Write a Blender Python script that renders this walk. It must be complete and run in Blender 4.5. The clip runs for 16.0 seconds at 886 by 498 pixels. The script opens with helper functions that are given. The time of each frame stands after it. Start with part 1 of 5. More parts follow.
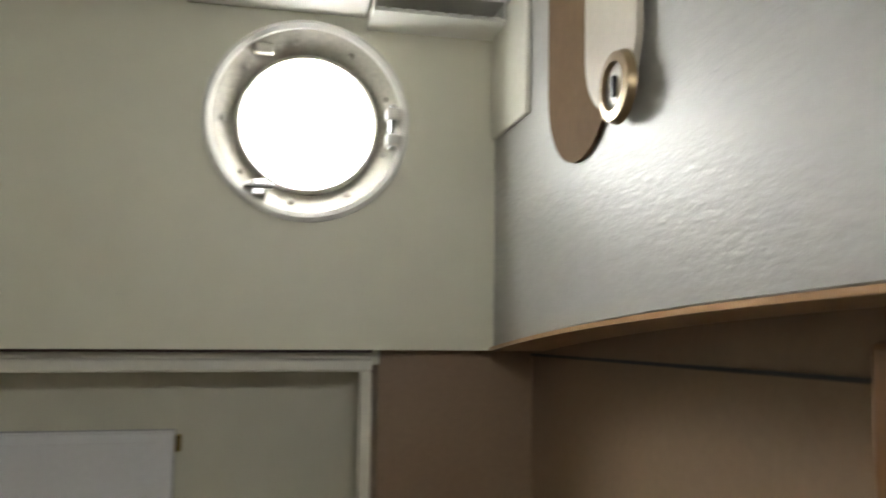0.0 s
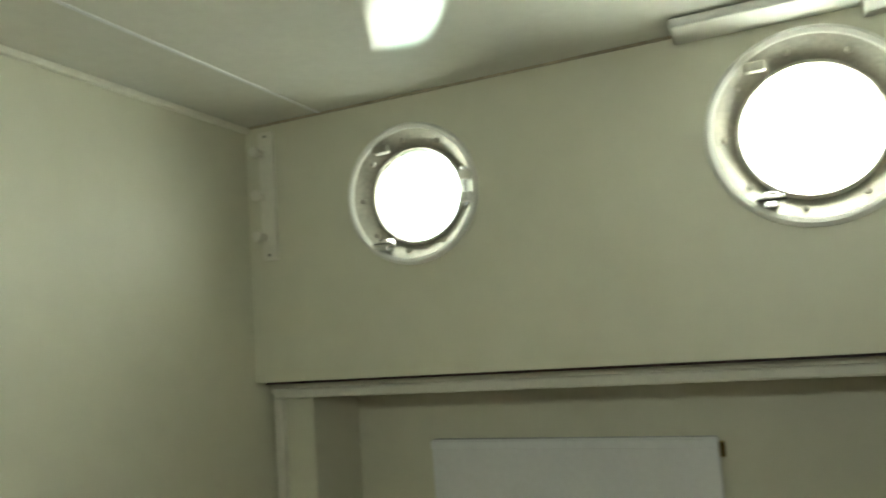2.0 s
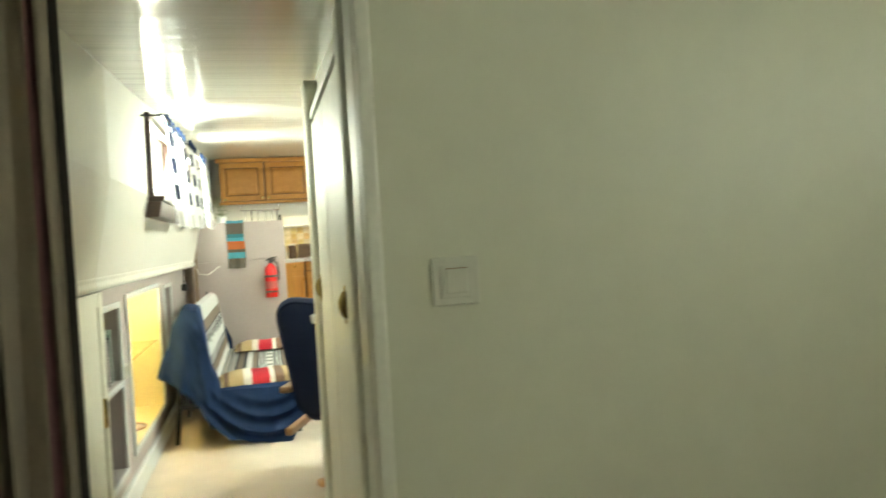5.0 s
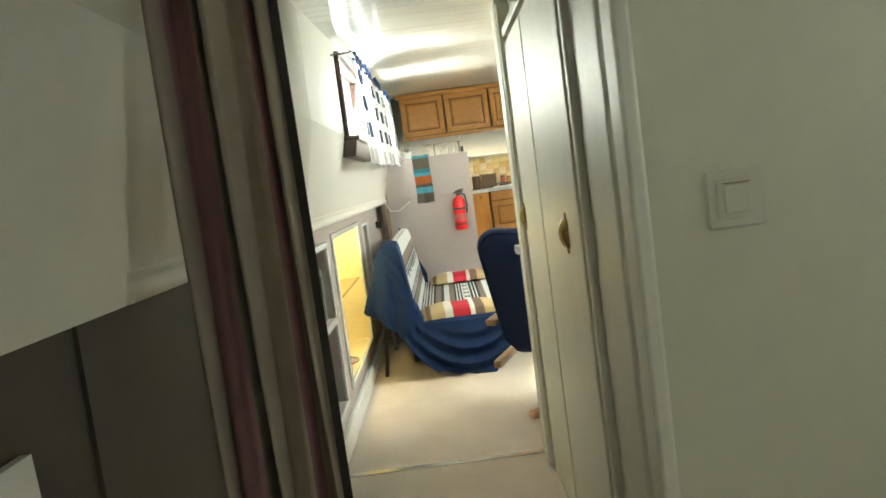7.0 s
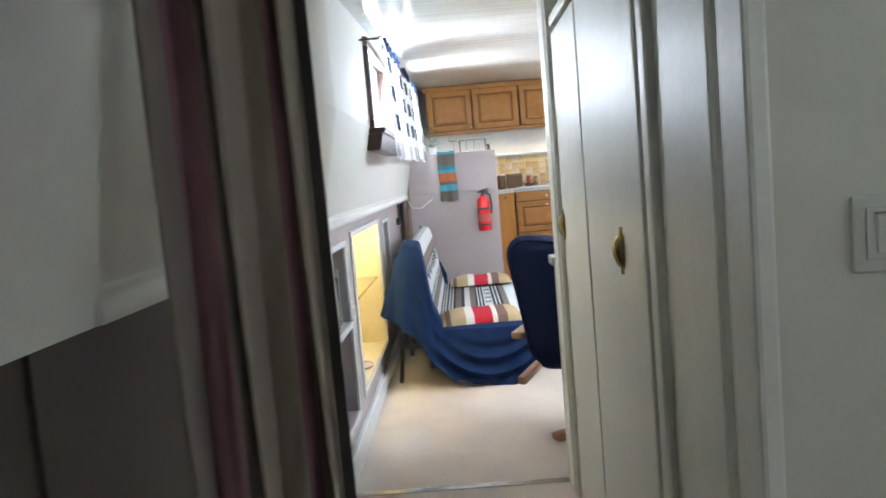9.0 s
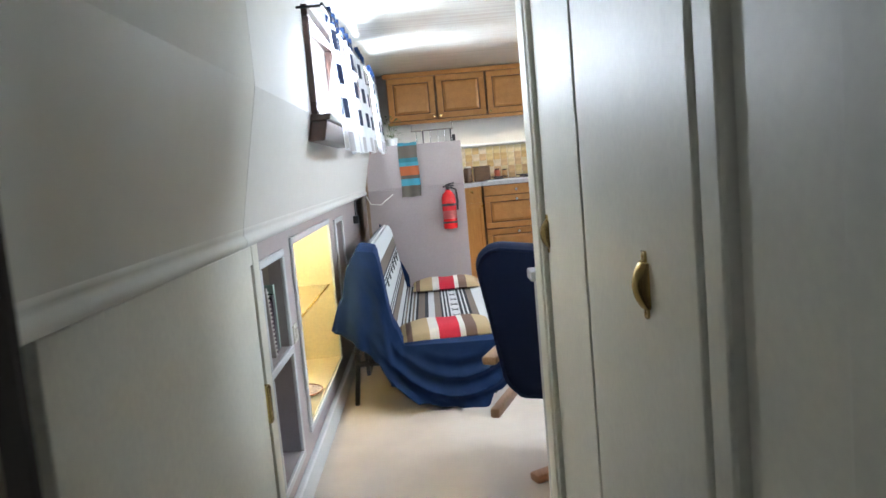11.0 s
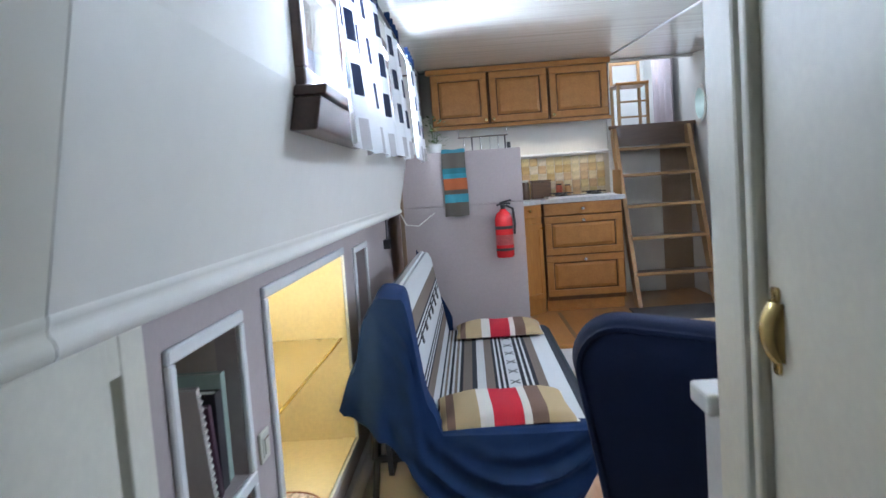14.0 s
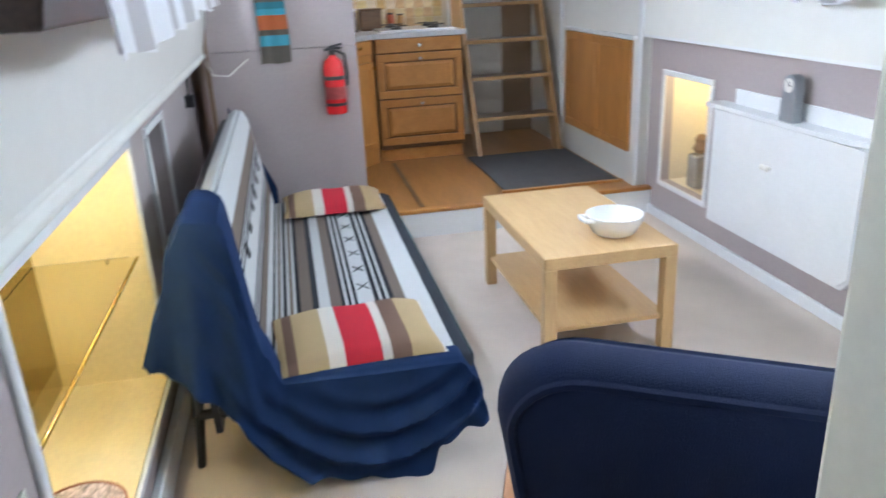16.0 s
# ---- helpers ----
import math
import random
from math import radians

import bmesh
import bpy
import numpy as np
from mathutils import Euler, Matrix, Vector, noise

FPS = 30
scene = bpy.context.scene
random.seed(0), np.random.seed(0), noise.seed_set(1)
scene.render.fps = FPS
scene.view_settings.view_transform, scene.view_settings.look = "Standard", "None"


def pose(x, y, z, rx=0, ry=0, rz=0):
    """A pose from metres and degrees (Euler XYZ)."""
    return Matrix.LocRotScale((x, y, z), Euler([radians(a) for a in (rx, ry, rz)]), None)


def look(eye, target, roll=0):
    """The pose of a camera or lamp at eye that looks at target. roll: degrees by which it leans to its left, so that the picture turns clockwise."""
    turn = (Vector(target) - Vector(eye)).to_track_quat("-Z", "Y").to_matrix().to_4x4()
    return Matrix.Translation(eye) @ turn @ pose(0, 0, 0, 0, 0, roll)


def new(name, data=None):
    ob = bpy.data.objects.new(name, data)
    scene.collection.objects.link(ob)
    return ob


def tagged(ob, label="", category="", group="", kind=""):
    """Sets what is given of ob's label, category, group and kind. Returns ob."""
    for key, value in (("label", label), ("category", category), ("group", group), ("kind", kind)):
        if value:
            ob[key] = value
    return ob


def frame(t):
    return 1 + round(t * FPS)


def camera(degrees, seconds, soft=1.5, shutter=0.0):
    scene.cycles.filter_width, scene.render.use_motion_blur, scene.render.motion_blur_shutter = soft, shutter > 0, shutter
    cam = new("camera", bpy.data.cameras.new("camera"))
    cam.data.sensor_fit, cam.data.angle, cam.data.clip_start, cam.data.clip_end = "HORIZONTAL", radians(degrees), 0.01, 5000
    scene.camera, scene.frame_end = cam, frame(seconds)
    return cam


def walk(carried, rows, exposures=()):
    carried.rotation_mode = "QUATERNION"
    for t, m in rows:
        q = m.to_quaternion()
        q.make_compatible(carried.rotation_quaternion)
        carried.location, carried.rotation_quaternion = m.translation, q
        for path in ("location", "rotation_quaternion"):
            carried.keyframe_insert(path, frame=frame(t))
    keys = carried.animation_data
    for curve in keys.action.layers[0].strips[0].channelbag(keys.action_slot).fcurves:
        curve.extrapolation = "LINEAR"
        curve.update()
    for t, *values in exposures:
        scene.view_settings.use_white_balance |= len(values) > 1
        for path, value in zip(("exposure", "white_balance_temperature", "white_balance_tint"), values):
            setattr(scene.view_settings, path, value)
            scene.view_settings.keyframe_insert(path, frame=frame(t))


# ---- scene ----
cam = camera(61.5, 16.0, 1.6, 0.5)
PATH = [
    (0, (-1.506, -0.313, 1.184), (-1.103, 1.64, 1.338), 0.9),
    (0.5, (-1.476, -0.356, 1.137), (-1.447, 1.638, 1.286), -1.2),
    (1, (-1.536, -0.412, 1.167), (-1.786, 1.569, 1.293), -3.6),
    (1.5, (-1.565, -0.445, 1.184), (-2.115, 1.469, 1.369), -4.3),
    (2, (-1.593, -0.471, 1.196), (-2.388, 1.351, 1.417), -4.2),
    (2.5, (-1.605, -0.516, 1.212), (-2.664, 1.174, 1.369), -2.6),
    (3, (-1.644, -0.567, 1.184), (-2.927, 0.96, 1.331), -3.9),
    (3.5, (-1.638, -0.585, 1.205), (-3.156, 0.713, 1.313), -2.8),
    (4, (-1.596, -0.582, 1.263), (-3.333, 0.41, 1.281), -2.1),
    (4.5, (-1.724, -0.592, 1.252), (-3.595, 0.114, 1.3), 1.4),
    (5, (-1.721, -0.624, 1.235), (-3.665, -0.156, 1.204), -3.3),
    (7.5, (-2.001, -0.730, 1.238), (-3.993, -0.778, 1.065), -6.9),
    (8, (-2.068, -0.737, 1.253), (-4.062, -0.802, 1.110), -5.8),
    (8.5, (-2.045, -0.774, 1.254), (-4.037, -0.867, 1.1), -3.6),
    (9, (-2.167, -0.766, 1.256), (-4.157, -0.825, 1.071), -4.9),
    (9.5, (-2.337, -0.736, 1.274), (-4.326, -0.705, 1.071), -6.2),
    (10, (-2.466, -0.738, 1.276), (-4.455, -0.733, 1.064), -5.2),
    (12.5, (-3.308, -0.755, 1.235), (-5.297, -0.633, 1.064), -4.1),
    (13, (-3.56, -0.812, 1.211), (-5.559, -0.758, 1.169), -3.4),
    (13.5, (-3.717, -0.815, 1.213), (-5.712, -0.831, 1.079), -2.3),
    (14, (-3.941, -0.775, 1.268), (-5.932, -0.858, 1.099), -4.1),
    (14.5, (-4.139, -0.802, 1.311), (-6.123, -0.681, 1.09), -2.3),
    (15, (-4.307, -0.818, 1.35), (-6.215, -0.423, 0.899), -0.1),
    (15.5, (-4.488, -0.794, 1.412), (-6.329, -0.528, 0.677), -1.5),
    (15.7, (-4.556, -0.820, 1.437), (-6.425, -0.563, 0.735), -1.2),
    (16, (-4.612, -0.823, 1.465), (-6.455, -0.465, 0.777), -2.7),
]
walk(cam, [(t, look(eye, target, roll)) for t, eye, target, roll in PATH],
     [(0, 0.85, 7000, 14), (1, 1.1, 7300, 4), (2, 0.98, 7500, -6), (3, 0.7, 7900, -12), (4, 0.8, 8300, -13), (5, 0.75, 8000, -9), (7.5, 0.45, 7000, 2), (8.5, 0.42, 5850, 11), (10, 0.38, 6000, 11), (12.5, -0.04, 5600, 12), (13.5, -0.22, 5550, 15), (14.5, -0.12, 5350, 11), (15.5, -0.05, 5300, 13), (16, 0.05, 5600, 12)])

# ---- light ----
world = bpy.data.worlds.new("sky")
scene.world = world
world.use_nodes = True
_n = world.node_tree.nodes
_sky = _n.new("ShaderNodeTexSky")
_sky.sky_type, _sky.sun_disc, _sky.sun_elevation, _sky.sun_rotation = "NISHITA", False, radians(42), radians(200)
_n["Background"].inputs["Strength"].default_value = 0.15
world.node_tree.links.new(_sky.outputs[0], _n["Background"].inputs["Color"])

_sun = new("sun", bpy.data.lights.new("sun", "SUN"))
_sun.data.energy, _sun.data.angle, _sun.data.color = 2.0, radians(10), (1.0, 0.95, 0.88)
_sun.matrix_world = look((0, -20, 18), (0, 0, 0))


def area(name, eye, target, w, h, power, color=(1, 1, 1)):
    ob = new(name, bpy.data.lights.new(name, "AREA"))
    ob.data.shape, ob.data.size, ob.data.size_y, ob.data.energy, ob.data.color = "RECTANGLE", w, h, power, color
    ob.matrix_world = look(eye, target)
    return ob


def spot_lamp(name, eye, power, color, size=0.03, angle=None, target=None):
    ob = new(name, bpy.data.lights.new(name, "SPOT" if angle else "POINT"))
    ob.data.energy, ob.data.color, ob.data.shadow_soft_size = power, color, size
    if angle:
        ob.data.spot_size, ob.data.spot_blend = radians(angle), 0.6
    ob.matrix_world = look(eye, target or (eye[0], eye[1] + 0.001, eye[2] - 1))
    return ob


DAY = (0.90, 0.96, 1.0)
# daylight in the openings: two portholes, the saloon windows, the hatch over the stairs, plus two unseen openings added
# for fill
area("bedroom_daylight", (-1.475, 1.40, 1.585), (-1.475, 0, 1.3), 0.27, 0.27, 6, DAY)
area("bedroom_daylight", (-2.455, 1.40, 1.575), (-2.2, 0, 1.1), 0.24, 0.24, 0.7, DAY)
# added fill from an unseen opening in the left bedroom wall
area("bedroom_daylight", (-1.45, -1.24, 1.58), (-1.6, 0.5, 1.1), 0.3, 0.25, 6, DAY)
area("window_daylight", (-6.16, -1.215, 1.73), (-6.06, 0.2, 1.45), 0.80, 0.36, 90, DAY)
area("window_daylight", (-7.90, -1.215, 1.765), (-7.8, 0.2, 1.35), 0.74, 0.37, 85, DAY)
area("window_daylight", (-9.30, 1.33, 1.73), (-9.30, 0, 0.8), 0.55, 0.42, 16, DAY)
area("window_daylight", (-7.60, 1.33, 1.68), (-7.50, 0, 0.4), 0.75, 0.42, 12, DAY)
# added lamp in an unseen opening, brightens the near end of the saloon
area("window_daylight", (-6.05, 1.30, 1.67), (-5.95, 0, 1.25), 0.75, 0.38, 34, DAY)
area("hatch_daylight", (-11.6, 0.85, 2.85), (-11.3, 0.85, 0.5), 0.9, 0.7, 30, DAY)
# lamps
for _y in (-0.75, -0.28, 0.2):
    spot_lamp("cabinet_spot_light", (-10.5, _y, 1.735), 5.0, (1.0, 0.82, 0.58), 0.02, 140)
spot_lamp("niche_light", (-6.45, -1.50, 0.985), 15.0, (1.0, 0.78, 0.36), 0.02)
spot_lamp("niche_light", (-8.42, 1.52, 0.85), 3.0, (1.0, 0.74, 0.34), 0.02)


# ---- materials ----
def mat(name, color, rough=0.5, metal=0.0, var=0.06, scale=3.0, grain=60.0, bump=0.05, spec=0.5, coat=0.0, stretch=(1, 1, 1)):
    m = bpy.data.materials.new(name)
    m.use_nodes = True
    nt = m.node_tree
    b = nt.nodes["Principled BSDF"]
    tc = nt.nodes.new("ShaderNodeTexCoord")
    mp = nt.nodes.new("ShaderNodeMapping")
    mp.inputs["Scale"].default_value = stretch
    nt.links.new(tc.outputs["Object"], mp.inputs["Vector"])
    n1, n2 = nt.nodes.new("ShaderNodeTexNoise"), nt.nodes.new("ShaderNodeTexNoise")
    n1.inputs["Scale"].default_value, n1.inputs["Detail"].default_value = scale, 4
    n2.inputs["Scale"].default_value, n2.inputs["Detail"].default_value = grain, 3
    for n in (n1, n2):
        nt.links.new(mp.outputs[0], n.inputs["Vector"])
    add = nt.nodes.new("ShaderNodeMath")
    add.operation = "ADD"
    nt.links.new(n1.outputs["Fac"], add.inputs[0])
    nt.links.new(n2.outputs["Fac"], add.inputs[1])
    ramp = nt.nodes.new("ShaderNodeMapRange")
    ramp.inputs["From Min"].default_value, ramp.inputs["From Max"].default_value = 0.6, 1.4
    nt.links.new(add.outputs[0], ramp.inputs["Value"])
    mix = nt.nodes.new("ShaderNodeMix")
    mix.data_type = "RGBA"
    mix.inputs["A"].default_value = (*[max(0, c * (1 - var)) for c in color], 1)
    mix.inputs["B"].default_value = (*[min(1, c * (1 + var)) for c in color], 1)
    nt.links.new(ramp.outputs[0], mix.inputs["Factor"])
    nt.links.new(mix.outputs["Result"], b.inputs["Base Color"])
    b.inputs["Roughness"].default_value, b.inputs["Metallic"].default_value = rough, metal
    b.inputs["Specular IOR Level"].default_value, b.inputs["Coat Weight"].default_value = spec, coat
    if bump:
        bp = nt.nodes.new("ShaderNodeBump")
        bp.inputs["Strength"].default_value, bp.inputs["Distance"].default_value = bump, 0.004
        nt.links.new(n2.outputs["Fac"], bp.inputs["Height"])
        nt.links.new(bp.outputs[0], b.inputs["Normal"])
    return m


def stripes(name, axis, bands, period, rough=0.9, grain=400.0, bump=0.3):
    """Woven cloth: bands of (width, colour) across one axis, repeating after the period."""
    m = mat(name, (0.5, 0.5, 0.5), rough, 0, 0.12, 20, grain, bump, 0.1)
    nt = m.node_tree
    b = nt.nodes["Principled BSDF"]
    sep = nt.nodes.new("ShaderNodeSeparateXYZ")
    nt.links.new(nt.nodes["Mapping"].outputs[0], sep.inputs[0])
    d = nt.nodes.new("ShaderNodeMath")
    d.operation = "DIVIDE"
    d.inputs[1].default_value = period
    nt.links.new(sep.outputs[axis], d.inputs[0])
    f = nt.nodes.new("ShaderNodeMath")
    f.operation = "FRACT"
    nt.links.new(d.outputs[0], f.inputs[0])
    r = nt.nodes.new("ShaderNodeValToRGB")
    r.color_ramp.interpolation = "CONSTANT"
    pos, total = 0.0, sum(w for w, _ in bands)
    for i, (w, c) in enumerate(bands):
        e = r.color_ramp.elements[0] if i == 0 else (r.color_ramp.elements[1] if i == 1 else r.color_ramp.elements.new(pos / total))
        e.position, e.color = pos / total, (*c, 1)
        pos += w
    nt.links.new(f.outputs[0], r.inputs[0])
    mx = nt.nodes.new("ShaderNodeMix")
    mx.data_type, mx.blend_type = "RGBA", "MULTIPLY"
    mx.inputs["Factor"].default_value = 0.35
    nt.links.new(r.outputs[0], mx.inputs["A"])
    nt.links.new(nt.nodes["Mix"].outputs["Result"], mx.inputs["B"])
    nt.links.new(mx.outputs["Result"], b.inputs["Base Color"])
    return m


def glow(name, color, strength):
    m = bpy.data.materials.new(name)
    m.use_nodes = True
    b = m.node_tree.nodes["Principled BSDF"]
    b.inputs["Emission Color"].default_value, b.inputs["Emission Strength"].default_value = (*color, 1), strength
    b.inputs["Base Color"].default_value = (*color, 1)
    return m


def glass_mat(name, color=(1, 1, 1), rough=0.0):
    m = bpy.data.materials.new(name)
    m.use_nodes = True
    b = m.node_tree.nodes["Principled BSDF"]
    b.inputs["Base Color"].default_value, b.inputs["Roughness"].default_value = (*color, 1), rough
    b.inputs["Transmission Weight"].default_value, b.inputs["IOR"].default_value = 1.0, 1.45
    return m


def wood(name, light, dark, rough=0.4, along=2, scale=14.0, coat=0.2):
    st = [1.0, 1.0, 1.0]
    st[along] = 0.12
    m = mat(name, light, rough, 0, 0.1, scale, 90, 0.06, 0.4, coat, st)
    mix = m.node_tree.nodes["Mix"]
    mix.inputs["A"].default_value, mix.inputs["B"].default_value = (*dark, 1), (*light, 1)
    return m


CREAM = mat("cream_paint", (0.62, 0.605, 0.49), 0.45, 0, 0.035, 1.6, 14, 0.012)
CREAM_TRIM = mat("cream_gloss_trim", (0.72, 0.70, 0.61), 0.46, 0, 0.06, 6, 60, 0.04)
WHITE = mat("white_wall_paint", (0.71, 0.70, 0.66), 0.35, 0, 0.03, 1.6, 16, 0.012)
# wall white toned down: daylight fading along the corridor is put into the colour
WHITE_DIM = mat("dimmed_wall_paint", (0.66, 0.645, 0.575), 0.4, 0, 0.03, 1.6, 16, 0.012)
WHITE_TRIM = mat("white_gloss_trim", (0.80, 0.81, 0.82), 0.25, 0, 0.04, 6, 60, 0.02)
MAUVE = mat("mauve_wall_paint", (0.40, 0.345, 0.34), 0.5, 0, 0.06, 3, 70, 0.05)
CEIL = mat("glossy_ceiling_paint", (0.66, 0.66, 0.60), 0.1, 0, 0.05, 4, 30, 0.02)
CEIL_S = mat("glossy_saloon_ceiling", (0.66, 0.66, 0.60), 0.12, 0, 0.05, 4, 12, 0.9, 0.22, 0, (1, 0.05, 1))
BROWN = mat("brown_panel", (0.26, 0.178, 0.112), 0.45, 0, 0.1, 4, 60, 0.05)
DARKWOOD = wood("dark_wood", (0.07, 0.035, 0.025), (0.03, 0.015, 0.012), 0.35, 0)
OAK = wood("oak_cabinet", (0.49, 0.23, 0.058), (0.34, 0.145, 0.034), 0.38, 0)
# darker copy of the oak: shade in grooves and door gaps as colour
OAK_SHADE = wood("oak_shade", (0.16, 0.07, 0.02), (0.10, 0.045, 0.015), 0.5, 0)
OAK_V = wood("oak_upright", (0.50, 0.235, 0.06), (0.34, 0.145, 0.035), 0.38, 2)
PINE = wood("pale_stair_wood", (0.46, 0.29, 0.13), (0.33, 0.19, 0.08), 0.45, 2)
TREAD = wood("dark_tread_wood", (0.16, 0.09, 0.05), (0.09, 0.05, 0.03), 0.3, 1)
BIRCH = wood("birch_veneer", (0.62, 0.42, 0.20), (0.52, 0.33, 0.15), 0.4, 0, 18)
FLOORWOOD = wood("galley_floor_wood", (0.44, 0.21, 0.055), (0.29, 0.13, 0.035), 0.35, 0, 10)
CARPET = mat("beige_carpet", (0.66, 0.58, 0.52), 0.95, 0, 0.09, 5, 350, 0.6, 0.1)
TEXTURED = mat("silver_embossed_wallpaper", (0.40, 0.395, 0.37), 0.44, 0.1, 0.06, 5, 70, 0.36, 0.5, 0, (1, 0.4, 1.2))
BRASS = mat("brass", (0.55, 0.42, 0.18), 0.25, 1, 0.15, 30, 120, 0.03)
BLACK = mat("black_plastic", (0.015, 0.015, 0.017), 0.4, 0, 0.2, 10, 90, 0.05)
STEEL = mat("brushed_steel", (0.6, 0.6, 0.6), 0.25, 1, 0.08, 12, 150, 0.03)
RED = mat("red_gloss_paint", (0.62, 0.02, 0.025), 0.22, 0, 0.08, 10, 90, 0.02)
PALE = mat("white_plastic", (0.78, 0.77, 0.72), 0.35, 0, 0.03, 10, 90, 0.01)
CHROME = mat("worn_ring_metal", (0.45, 0.43, 0.37), 0.4, 0.4, 0.25, 14, 90, 0.08)
RUBBER = mat("dark_grey_mat", (0.06, 0.06, 0.065), 0.8, 0, 0.2, 8, 300, 0.5)
NAVY = mat("navy_fleece", (0.013, 0.029, 0.085), 0.95, 0, 0.18, 9, 300, 0.5, 0.1)
NAVY_SEAT = mat("navy_upholstery", (0.013, 0.021, 0.062), 0.85, 0, 0.15, 6, 420, 0.35, 0.2)
GLASS = glass_mat("window_glass")
AMBER_GLASS = glass_mat("glass_shelf_material", (0.85, 0.8, 0.6))


# ---- builders ----
def box(bm, x0, x1, y0, y1, z0, z1, bevel=0.0, seg=2):
    vs = [bm.verts.new(p) for p in ((x0, y0, z0), (x1, y0, z0), (x1, y1, z0), (x0, y1, z0), (x0, y0, z1), (x1, y0, z1), (x1, y1, z1), (x0, y1, z1))]
    fs = [bm.faces.new([vs[i] for i in f]) for f in ((3, 2, 1, 0), (4, 5, 6, 7), (0, 1, 5, 4), (1, 2, 6, 5), (2, 3, 7, 6), (3, 0, 4, 7))]
    if bevel:
        bmesh.ops.bevel(bm, geom=list({e for f in fs for e in f.edges}), offset=bevel, segments=seg, affect="EDGES", profile=0.5)
    return bm


def B(x0, x1, y0, y1, z0, z1, bevel=0.0, seg=2):
    return box(bmesh.new(), min(x0, x1), max(x0, x1), min(y0, y1), max(y0, y1), min(z0, z1), max(z0, z1), bevel, seg)


def lathe(profile, centre=(0, 0, 0), axis="z", n=32, caps=True):
    """Turns (radius, height) pairs round an axis."""
    bm = bmesh.new()
    rings = []
    for r, h in profile:
        ring = []
        for k in range(n):
            a = 2 * math.pi * k / n
            u, v = r * math.cos(a), r * math.sin(a)
            p = {"z": (u, v, h), "y": (u, h, v), "x": (h, u, v)}[axis]
            ring.append(bm.verts.new((centre[0] + p[0], centre[1] + p[1], centre[2] + p[2])))
        rings.append(ring)
    for a, b in zip(rings, rings[1:]):
        for k in range(n):
            bm.faces.new((a[k], a[(k + 1) % n], b[(k + 1) % n], b[k]))
    if caps and profile[0][0] > 1e-6:
        bm.faces.new(rings[0][::-1])
    if caps and profile[-1][0] > 1e-6:
        bm.faces.new(rings[-1])
    bmesh.ops.remove_doubles(bm, verts=bm.verts, dist=1e-6)
    bmesh.ops.recalc_face_normals(bm, faces=bm.faces)
    return bm


def ringlathe(profile, centre, axis="y", n=48):
    """A closed profile turned into a ring."""
    bm = lathe([*profile, profile[0]], centre, axis, n, False)
    return bm


def tube(points, r, n=8):
    bm = bmesh.new()
    pts = [Vector(p) for p in points]
    rings = []
    for i, p in enumerate(pts):
        d = (pts[min(i + 1, len(pts) - 1)] - pts[max(i - 1, 0)]).normalized()
        u = d.orthogonal().normalized() if not rings else (last - d * last.dot(d)).normalized()
        last = u
        w = d.cross(u)
        rings.append([bm.verts.new(p + r * (math.cos(2 * math.pi * k / n) * u + math.sin(2 * math.pi * k / n) * w)) for k in range(n)])
    for a, b in zip(rings, rings[1:]):
        for k in range(n):
            bm.faces.new((a[k], a[(k + 1) % n], b[(k + 1) % n], b[k]))
    bm.faces.new(rings[0][::-1])
    bm.faces.new(rings[-1])
    bmesh.ops.recalc_face_normals(bm, faces=bm.faces)
    return bm


def prism(points, axis, a, b):
    """Extrudes a polygon given in the two other axes from a to b along the axis."""
    bm = bmesh.new()
    def put(p, h):
        return {"x": (h, p[0], p[1]), "y": (p[0], h, p[1]), "z": (p[0], p[1], h)}[axis]
    lo, hi = [bm.verts.new(put(p, a)) for p in points], [bm.verts.new(put(p, b)) for p in points]
    bm.faces.new(lo), bm.faces.new(hi[::-1])
    for i in range(len(points)):
        j = (i + 1) % len(points)
        bm.faces.new((lo[i], hi[i], hi[j], lo[j]))
    bmesh.ops.recalc_face_normals(bm, faces=bm.faces)
    return bm


def join(*bms):
    out = bmesh.new()
    for b in bms:
        me = bpy.data.meshes.new("tmp")
        b.to_mesh(me)
        b.free()
        out.from_mesh(me)
        bpy.data.meshes.remove(me)
    return out


def grid_sheet(fn, nu, nv, thick=0.0):
    """A sheet fn(u, v) with u, v from 0 to 1, with thickness along its normals."""
    bm = bmesh.new()
    vs = [[bm.verts.new(fn(i / nu, j / nv)) for j in range(nv + 1)] for i in range(nu + 1)]
    for i in range(nu):
        for j in range(nv):
            bm.faces.new((vs[i][j], vs[i + 1][j], vs[i + 1][j + 1], vs[i][j + 1]))
    if thick:
        bmesh.ops.recalc_face_normals(bm, faces=bm.faces)
        bmesh.ops.solidify(bm, geom=bm.faces[:], thickness=thick)
    bmesh.ops.recalc_face_normals(bm, faces=bm.faces)
    return bm


def obj(name, bm, material, smooth=False):
    me = bpy.data.meshes.new(name)
    bm.to_mesh(me)
    bm.free()
    me.materials.append(material)
    if smooth:
        for p in me.polygons:
            p.use_smooth = True
        me.set_sharp_from_angle(angle=radians(40))
    return new(name, me)


def struct(name, bm, material, label, category="wall", smooth=False):
    return tagged(obj(name, bm, material, smooth), label, category, kind="structure")


def thing(name, loc, label, category, group="", kind=""):
    e = new(name)
    e.empty_display_size = 0.1
    e.location = loc
    return tagged(e, label, category, group, kind)


def origin_of(ob):
    p = Vector((0, 0, 0))
    while ob:
        p += ob.location
        ob = ob.parent
    return p


